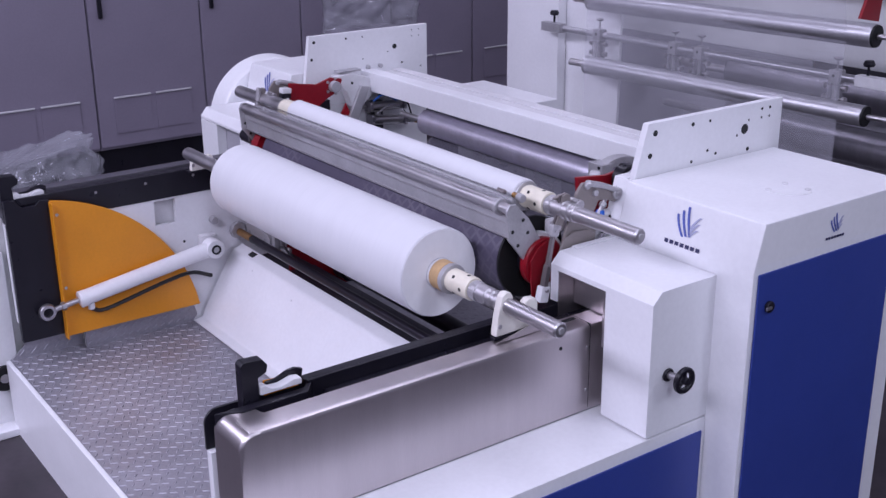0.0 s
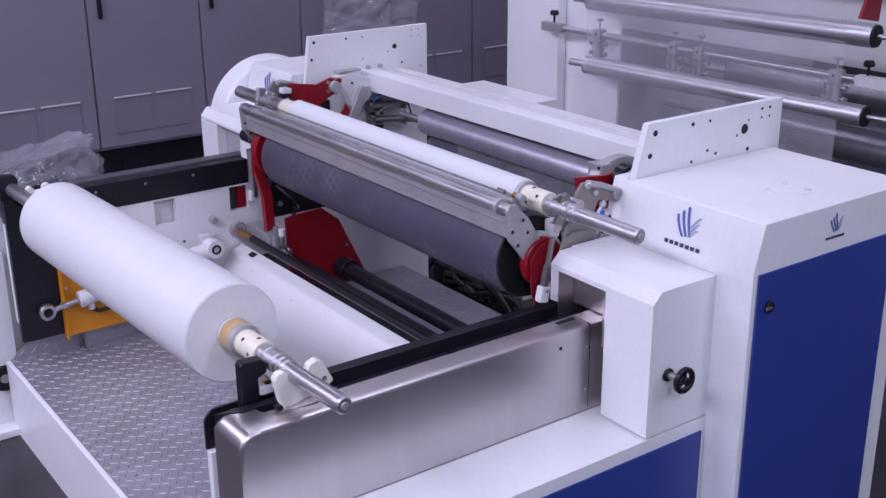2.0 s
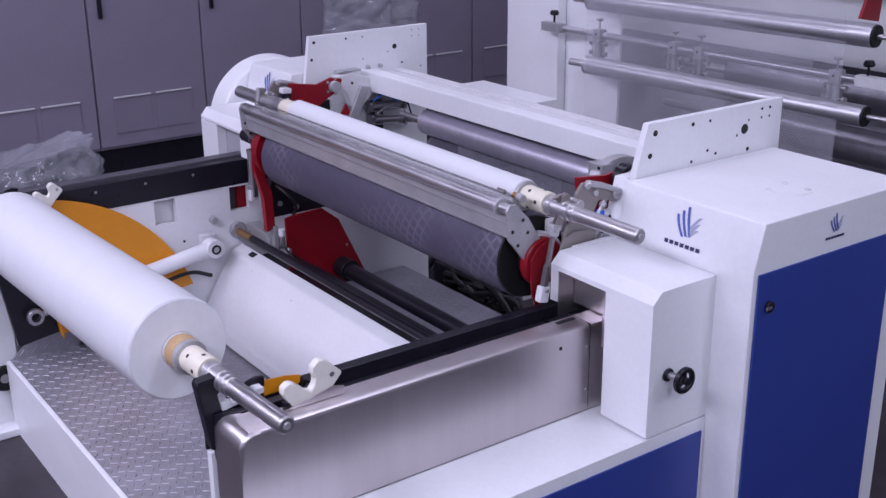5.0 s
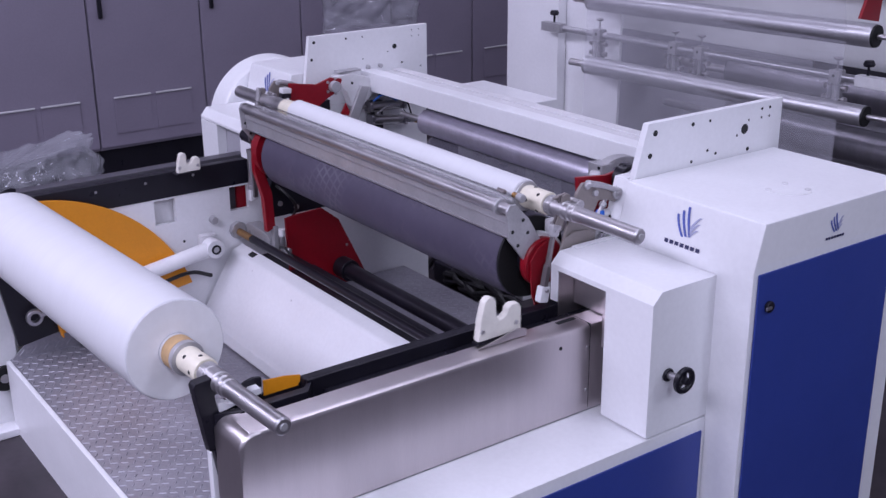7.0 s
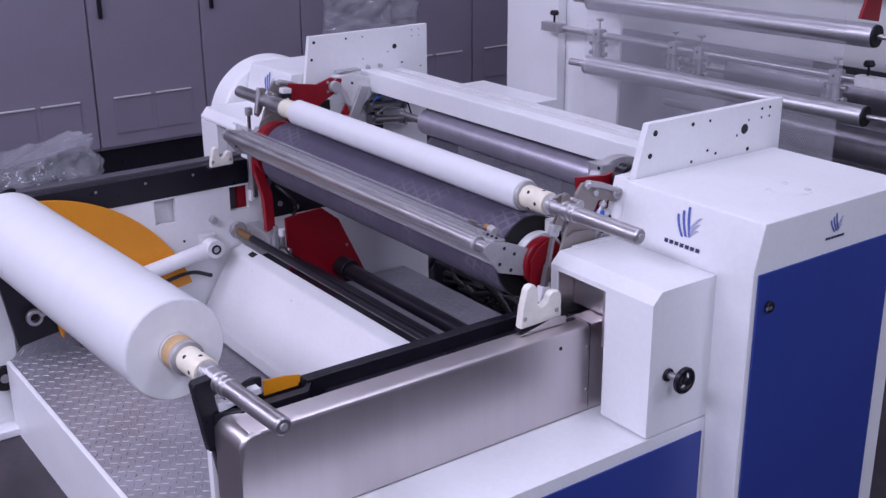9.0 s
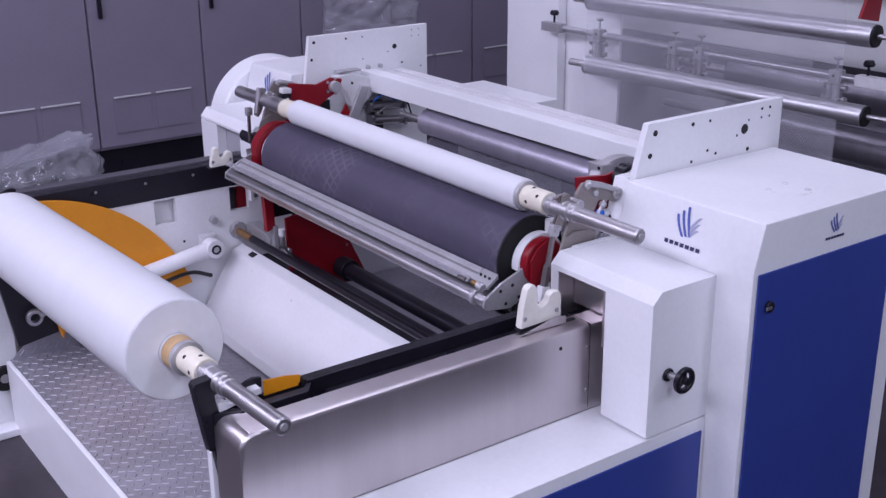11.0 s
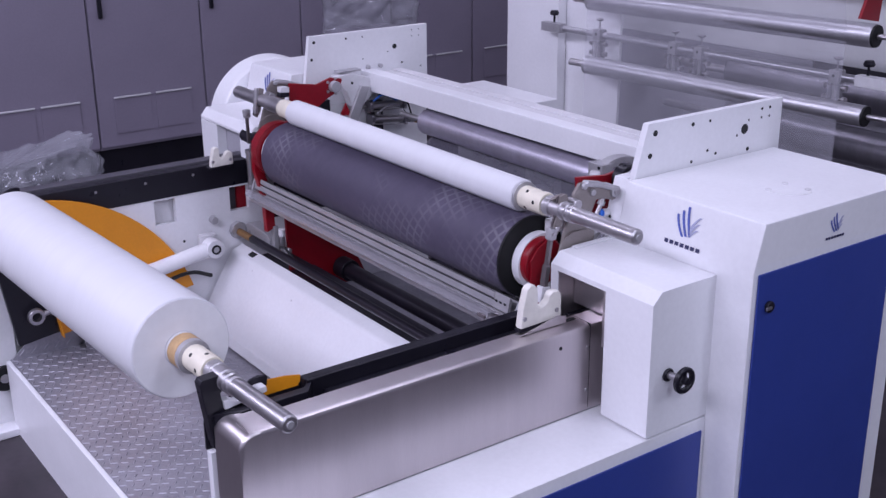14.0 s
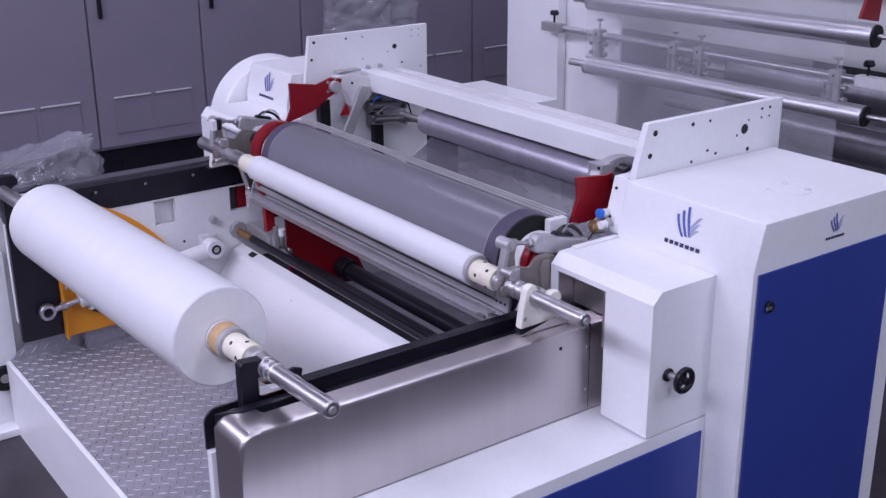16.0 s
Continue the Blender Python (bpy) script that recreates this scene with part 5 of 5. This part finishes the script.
        for zz in (-0.045, -0.095):
            for sg, ln in ((1, 0.036), (-1, 0.030)):
                p0 = c + Vector((sg * 0.0265, -0.012, zz))
                part("side_screw", turned(p0, p0 + Vector((sg * ln, 0, 0)), [(0, 0.005), (0.016, 0.005), (0.020, 0.013), (ln, 0.012)], 12), CHROME, blk)
        part("rivet", disc(c + Vector((0.0, -0.0305, 0.005)), (0, 1, 0), 0.007), HOLE, blk)
    web = thing("film_web", (-0.8, 2.3, 1.4), "translucent plastic film web running over the guide rollers", "film web")
    pts = [("up", 0.9, -0.25), ("up", 0.0, -0.054), ("low", 0.0, -0.051), ("low", -0.9, -0.051)]
    rows = [[Vector(far[k]) + Vector((0.04, off, dz)), Vector(near[k]) + Vector((-0.10, off, dz))] for k, dz, off in pts]
    for name, (r0, r1) in zip(("upper_sheet", "middle_sheet", "lower_sheet"), zip(rows, rows[1:])):
        bm = bmesh.new()
        bm.faces.new([bm.verts.new(p) for p in (r0[0], r0[1], r1[1], r1[0])])
        part(name, bm, WEB, web)
    g = thing("red_guard", (-0.1, 2.25, 1.7), "dark red bracket beside the upper guide roller", "guard plate", "red guards")
    part("plate", slab([(2.219, 1.79), (2.31, 1.79), (2.296, 1.653), (2.168, 1.675)], -0.115, -0.10, 0.002), RED, g)


back_tower()


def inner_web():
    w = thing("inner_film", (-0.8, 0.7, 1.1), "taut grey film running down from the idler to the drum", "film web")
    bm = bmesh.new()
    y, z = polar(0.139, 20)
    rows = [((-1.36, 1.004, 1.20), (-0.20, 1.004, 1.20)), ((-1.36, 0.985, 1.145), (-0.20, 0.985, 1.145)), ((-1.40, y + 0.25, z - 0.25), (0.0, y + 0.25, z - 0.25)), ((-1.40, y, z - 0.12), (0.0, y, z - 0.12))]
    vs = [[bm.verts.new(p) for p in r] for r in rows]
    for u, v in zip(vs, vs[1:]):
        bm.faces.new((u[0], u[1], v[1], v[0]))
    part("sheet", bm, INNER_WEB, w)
    for side, step in ((0, -0.012), (1, 0.012)):
        e = bmesh.new()
        vs = [[e.verts.new(Vector(r[side]) + Vector((q, 0, 0))) for q in (0.001 if side else -0.001, step)] for r in rows]
        for u, v in zip(vs, vs[1:]):
            e.faces.new((u[0], u[1], v[1], v[0]))
        part("film_edge", e, WEB, w, "paler trimmed film edge")


inner_web()


def knife_gear():
    """Grey links and air cylinders behind the drum on the drive side."""
    x = -1.83
    k = thing("link_gear", (x, 0.85, 1.2), "grey steel links and small air cylinders behind the drum", "link mechanism")
    part("head", slab([(0.712, 1.353), (0.80, 1.362), (0.924, 1.320), (0.945, 1.285), (0.90, 1.235), (0.86, 1.205), (0.80, 1.20), (0.775, 1.27), (0.74, 1.31)], x - 0.03, x + 0.03, 0.008), GUARD, k, "pale grey cast head")
    part("head_lip", box((x - 0.028, 0.74, 1.3635), (x + 0.02, 0.86, 1.372), 0.003), ALUMINIUM, k)
    part("head_screw", disc((x + 0.032, 0.80, 1.315), (1, 0, 0), 0.006, 0.004), HOLE, k)
    part("arm", slab([(0.84, 1.30), (0.885, 1.29), (0.775, 1.05), (0.725, 1.07)], x + 0.031, x + 0.05, 0.003), ALUMINIUM, k, "flat grey link arm")
    part("post", box((x - 0.06, 0.655, 0.95), (x - 0.02, 0.71, 1.24), 0.004), BLACK, k)
    part("post", box((x - 0.06, 0.95, 0.90), (x - 0.02, 1.00, 1.20), 0.004), BLACK, k)
    for a, b in (((0.895, 1.190), (1.085, 1.183)), ((0.905, 1.128), (1.09, 1.105))):
        p0, p1 = Vector((x + 0.02, *a)), Vector((x + 0.02, *b))
        d = (p1 - p0).normalized()
        up = Vector((0, -d.z, d.y))
        part("cylinder", rod(p0, p1, 0.017), CHROME, k, "small round air cylinder")
        for p in (p0, p1):
            cap = part("cylinder_cap", slab([tuple((p + d * i * 0.011 + up * j * 0.024).yz) for i, j in ((-1, -1), (1, -1), (1, 1), (-1, 1))], x - 0.005, x + 0.045, 0.003), DARK_ROLLER, k)
            for j in (-1, 1):
                part("cap_bolt", disc((x + 0.0465, *(p + up * j * 0.016).yz), (1, 0, 0), 0.006, 0.004, 8), CHROME, cap)
        for j in (-1, 1):
            part("tie_rod", rod(p0 + up * j * 0.021 + Vector((0.018, 0, 0)), p1 + up * j * 0.021 + Vector((0.018, 0, 0)), 0.003, 8), CHROME, k)
    part("knob", turned((x + 0.02, 1.10, 1.104), (x + 0.02, 1.17, 1.096), [(0, 0.010), (0.02, 0.010), (0.022, 0.019), (0.045, 0.021), (0.066, 0.014)], 18), ALUMINIUM, k)
    part("hose", hose([(x + 0.05, 0.90, 1.22), (x + 0.06, 0.95, 1.245), (x + 0.06, 1.02, 1.215), (x + 0.05, 1.08, 1.21)], 0.004), VALVE, k, "thin blue air hose")
    for p in ((0.898, 1.226), (1.088, 1.216), (0.908, 1.164)):
        part("fitting", rod((x + 0.02, *p), (x + 0.02, p[0], p[1] + 0.018), 0.008), CHROME, k)
    part("rod", rod((x + 0.012, 0.745, 1.178), (x + 0.012, 0.884, 1.190), 0.007), CHROME, k)
    part("rod", rod((x + 0.012, 1.15, 1.085), (x + 0.10, 1.25, 1.06), 0.008), BRONZE, k)
    part("hose", hose([(x + 0.04, 0.93, 1.24), (x + 0.06, 1.0, 1.27), (x + 0.06, 1.08, 1.20), (x + 0.05, 1.12, 1.11)], 0.004), HOSE, k)
    part("hose", hose([(x + 0.04, 0.92, 1.15), (x + 0.07, 0.97, 1.19), (x + 0.07, 1.05, 1.17), (x + 0.04, 1.10, 1.10)], 0.004), SMOKED, k)
    part("fitting", rod((x + 0.03, 0.93, 1.155), (x + 0.05, 0.93, 1.155), 0.012), CHROME, k)
    part("fitting", rod((x + 0.03, 1.10, 1.12), (x + 0.05, 1.10, 1.12), 0.012), CHROME, k)
    part("red_corner", slab([(0.735, 1.17), (0.79, 1.165), (0.765, 1.225)], x + 0.02, x + 0.03, 0.001), RED, k)


knife_gear()


def guide_strips():
    for k in range(3):
        g = thing("guide_strip", (-0.65, 0.475 + k * 0.022, 1.235), "thin grey steel guide strip behind the drum", "guide strip", "guide strips")
        yy, zz = 0.392 + k * 0.017, 1.236 + k * 0.001
        part("strip", box((-1.55, yy, zz), (0.10, yy + 0.010, zz + 0.005), 0.0012), ALUMINIUM, g)
        for xx in (-1.545,):
            part("lug", box((xx - 0.003, yy + 0.003, zz - 0.08), (xx + 0.012, yy + 0.011, zz - 0.0005), 0.001), ALUMINIUM, g)


guide_strips()


# ---- plastic sack beside the machine ----
def crumpled(cx, cy, rx, ry, high, lean, nu, nv):
    """A crumpled plastic hull, closed on top."""
    bm = bmesh.new()
    rows = []
    for j in range(nv + 1):
        v = j / nv
        row = []
        for i in range(nu):
            a = math.tau * i / nu
            w = (1 - 0.12 * v ** 2) * (1 + 0.07 * noise.noise(Vector((3 * math.cos(a), 3 * math.sin(a), 3 * v))))
            h = high + lean * math.sin(a) + 0.03 * noise.noise(Vector((2 * math.cos(a), 2 * math.sin(a), 9)))
            p = Vector((cx + rx * w * math.cos(a), cy + ry * w * math.sin(a), h * v ** 0.8))
            p += Vector((noise.noise(p * 9), noise.noise(p * 9 + Vector((7, 0, 0))), noise.noise(p * 9 + Vector((0, 5, 0))))) * 0.035
            p += Vector((noise.noise(p * 30), noise.noise(p * 30 + Vector((7, 0, 0))), noise.noise(p * 30 + Vector((0, 5, 0))))) * 0.016
            fold = abs(noise.noise(p * 13 + Vector((3, 1, 0)))) + 0.5 * abs(noise.noise(p * 27))
            p += Vector((math.cos(a), math.sin(a), 0.3)) * (0.05 * (0.35 - fold))
            row.append(bm.verts.new(p))
        rows.append(row)
    for u, v in zip(rows, rows[1:]):
        for i in range(nu):
            bm.faces.new((u[i], u[(i + 1) % nu], v[(i + 1) % nu], v[i]))
    top = bm.verts.new((cx, cy, high - 0.025))
    for i in range(nu):
        bm.faces.new((rows[-1][i], rows[-1][(i + 1) % nu], top))
    return bm


def plastic_bag():
    b = thing("plastic_bag", (-2.42, -0.66, 0), "crumpled clear plastic sack with pale glint flakes beside the machine", "plastic bag")
    rng = random.Random(3)
    bm = crumpled(-2.42, -0.65, 0.22, 0.47, 1.035, 0.075, 150, 60)
    part("film", bm, BAG, b, sharp=60)
    # Pale flakes inside the sack imitate bright glints on its crumpled film.
    bm = bmesh.new()
    for k in range(130):
        a, r = rng.uniform(0, math.tau), math.sqrt(rng.random())
        c = Vector((-2.42 + 0.19 * r * math.cos(a), -0.66 + 0.40 * r * math.sin(a), rng.uniform(0.83, 1.0)))
        flake = Matrix.Rotation(rng.uniform(0, 3.1), 4, "X") @ Matrix.Rotation(rng.uniform(0, 3.1), 4, "Z") @ Matrix.Diagonal((rng.uniform(1, 4), 1, 0.35, 1))
        bmesh.ops.create_icosphere(bm, subdivisions=1, radius=rng.uniform(0.003, 0.007), matrix=Matrix.Translation(c) @ flake)
    s = part("filling", bm, GUARD, b, "pale flakes standing in for glints on the plastic")
    s["kind"] = "stuff"
    part("drum", rod((-2.42, -0.66, 0.0), (-2.42, -0.66, 0.82), 0.19, 40), DARK, b)


plastic_bag()


def wrapped_stack():
    w = thing("wrapped_stack", (-3.7, 2.113, 0), "tall stack wrapped in crumpled clear plastic before the cabinets", "wrapped goods")
    part("wrapping", crumpled(-3.7, 2.113, 0.25, 0.349, 1.610, 0.02, 110, 90), BAG, w, "clear plastic wrapping", 60)
    part("crate", box((-3.88, 1.869, 0.0), (-3.54, 2.357, 1.2), 0.01), CABINET, w)


wrapped_stack()


# ---- motion ----
def between(table, t):
    """The value at t of a table of (seconds, value), by smooth steps between its rows."""
    if t <= table[0][0]:
        return table[0][1]
    for (t0, a), (t1, b) in zip(table, table[1:]):
        if t <= t1:
            return a + (b - a) * (t - t0) / (t1 - t0)
    return table[-1][1]


ROLL_Y = [(0, 0.0), (0.5, -0.008), (0.7, -0.10), (1, -0.288), (1.5, -0.518), (2, -0.690), (2.2, -0.716), (2.5, -0.733), (3, -0.757), (3.5, -0.778), (4, -0.801), (4.8, -0.842), (5.4, -0.855), (6.3, -0.855),
          (13.6, -0.855), (14, -0.838), (14.5, -0.811), (15, -0.781), (15.5, -0.754), (16, -0.724)]
HOOK_Y = [(0, 0.030), (0.5, 0.022), (0.7, -0.072), (1, -0.260), (1.5, -0.498), (1.9, -0.655), (2.2, -0.690), (2.4, -0.692), (4.6, -0.692), (5.2, -0.62), (6.3, -0.326), (6.6, -0.202), (7.0, -0.032), (7.4, 0.105), (7.6, 0.122), (16, 0.122)]
HOOK_TIP = [(0, 0), (1.85, 0), (2.2, 62), (4.8, 62), (5.6, 0), (16, 0)]
PRESS_ANGLE = [(0, 123.4), (7.6, 123.4), (8.2, 139.3), (8.6, 148.4), (9.2, 161.1), (11.3, 207.7), (11.6, 215), (12.0, 224), (12.5, 234), (13.0, 240), (13.6, 242), (16, 242)]
JOINT_A = [(0, 103), (13.85, 103), (14.4, 122), (14.7, 137), (15, 162), (15.3, 184), (15.6, 196), (16, 204)]
JOINT_R = [(0, 0.142), (13.85, 0.142), (14.4, 0.122), (14.7, 0.112), (15, 0.109), (15.3, 0.112), (15.6, 0.112), (16, 0.112)]
ARM_ANGLE = [(0, 50), (13.85, 50), (14.2, 56), (14.4, 64.4), (14.7, 76.7), (15, 94.9), (15.4, 115.5), (15.7, 135), (16, 151.5)]
NEW_ANGLE = [(0, 88), (13.85, 88), (14.2, 94), (14.4, 103), (14.7, 116.6), (15, 131), (15.3, 146), (15.6, 164), (15.8, 176), (16, 184)]


def times(step):
    n = round(16 / step)
    return [16 * i / n for i in range(n + 1)]


def motions():
    y, z = AXIS
    walk(DRUM, [(t, pose(-0.7, y, z, rx=80 * t)) for t in times(0.5)])
    rows = []
    for t in times(0.1):
        ry = between(ROLL_Y, t)
        k = min(1, -ry / 0.85)
        rows.append((t, pose(0, ry - 0.010 * k, 1.112 - 0.021 * k, ry=-0.5 - 0.4 * k, rz=2.1 * k)))
    walk(FULL_ROLL, rows)
    rows = []
    for t in times(0.1):
        a = radians(between(NEW_ANGLE, t))
        rows.append((t, pose(0, y + 0.19 * math.cos(a), z + 0.19 * math.sin(a), rx=-200 * t)))
    walk(NEW_ROLL, rows)
    for h in HOOKS:
        x = h.location[0]
        walk(h, [(t, pose(x, between(HOOK_Y, t) + HOOK_PIVOT[0] + 0.012 * between(HOOK_TIP, t) / 62, HOOK_PIVOT[1] + 0.026 * between(HOOK_TIP, t) / 62, rx=between(HOOK_TIP, t))) for t in times(0.1)])
    for g in SLIDES:
        x = g.location[0]
        walk(g, [(t, pose(x, between(HOOK_Y, t), 1.02)) for t in times(0.1)])
    for a in ARMS:
        x = a.location[0]
        walk(a, [(t, pose(x, *ARM_PIVOT, rx=9.0 * max(0, min(1, (-between(ROLL_Y, t) - 0.728) / 0.127)) if t > 2 else 0)) for t in times(0.1)])
    walk(PRESS, [(t, pose(0, *PRESS_AXIS, rx=between(PRESS_ANGLE, t) - 163)) for t in times(0.1)])
    walk(DRUM_FILM, [(t, pose(-0.7, y, z, rx=between(NEW_ANGLE, t) - 184)) for t in times(0.1)])
    for barrel, upper, foot in LINKS:
        x = barrel.location[0]
        low, high = [], []
        for t in times(0.1):
            r, a = between(JOINT_R, t), radians(between(JOINT_A, t))
            j = (y + r * math.cos(a), z + r * math.sin(a))
            lean = math.degrees(math.atan2(-(j[0] - foot[0]), j[1] - foot[1]))
            low.append((t, pose(x, *foot, rx=lean)))
            high.append((t, pose(x, *j, rx=lean)))
        walk(barrel, low)
        walk(upper, high)
    for p in CLAMPS:
        x = p.location[0]
        walk(p, [(t, pose(x, y, z, rx=between(NEW_ANGLE, t) - 184)) for t in times(0.1)])
    for p in PRIMARY:
        x = p.location[0]
        walk(p, [(t, pose(x, *ARM_HUB, rx=between(ARM_ANGLE, t))) for t in times(0.1)])
    for c in AIR:
        x = c.location[0]
        rows = []
        for t in times(0.1):
            k = round_hub(KNUCKLE, between(ARM_ANGLE, t))
            rows.append((t, pose(x, *k, rx=math.degrees(math.atan2(CYLINDER_END[1] - k[1], CYLINDER_END[0] - k[0])))))
        walk(c, rows)
    p0 = EYE_ROD.location.copy()
    rows = []
    for t in times(0.1):
        s = max(0, min(1, (-between(ROLL_Y, t) - 0.728) / 0.127)) if t > 2 else 0
        rows.append((t, Matrix.Translation(p0 - ROD_WAY * 0.055 * s)))
    walk(EYE_ROD, rows)


motions()
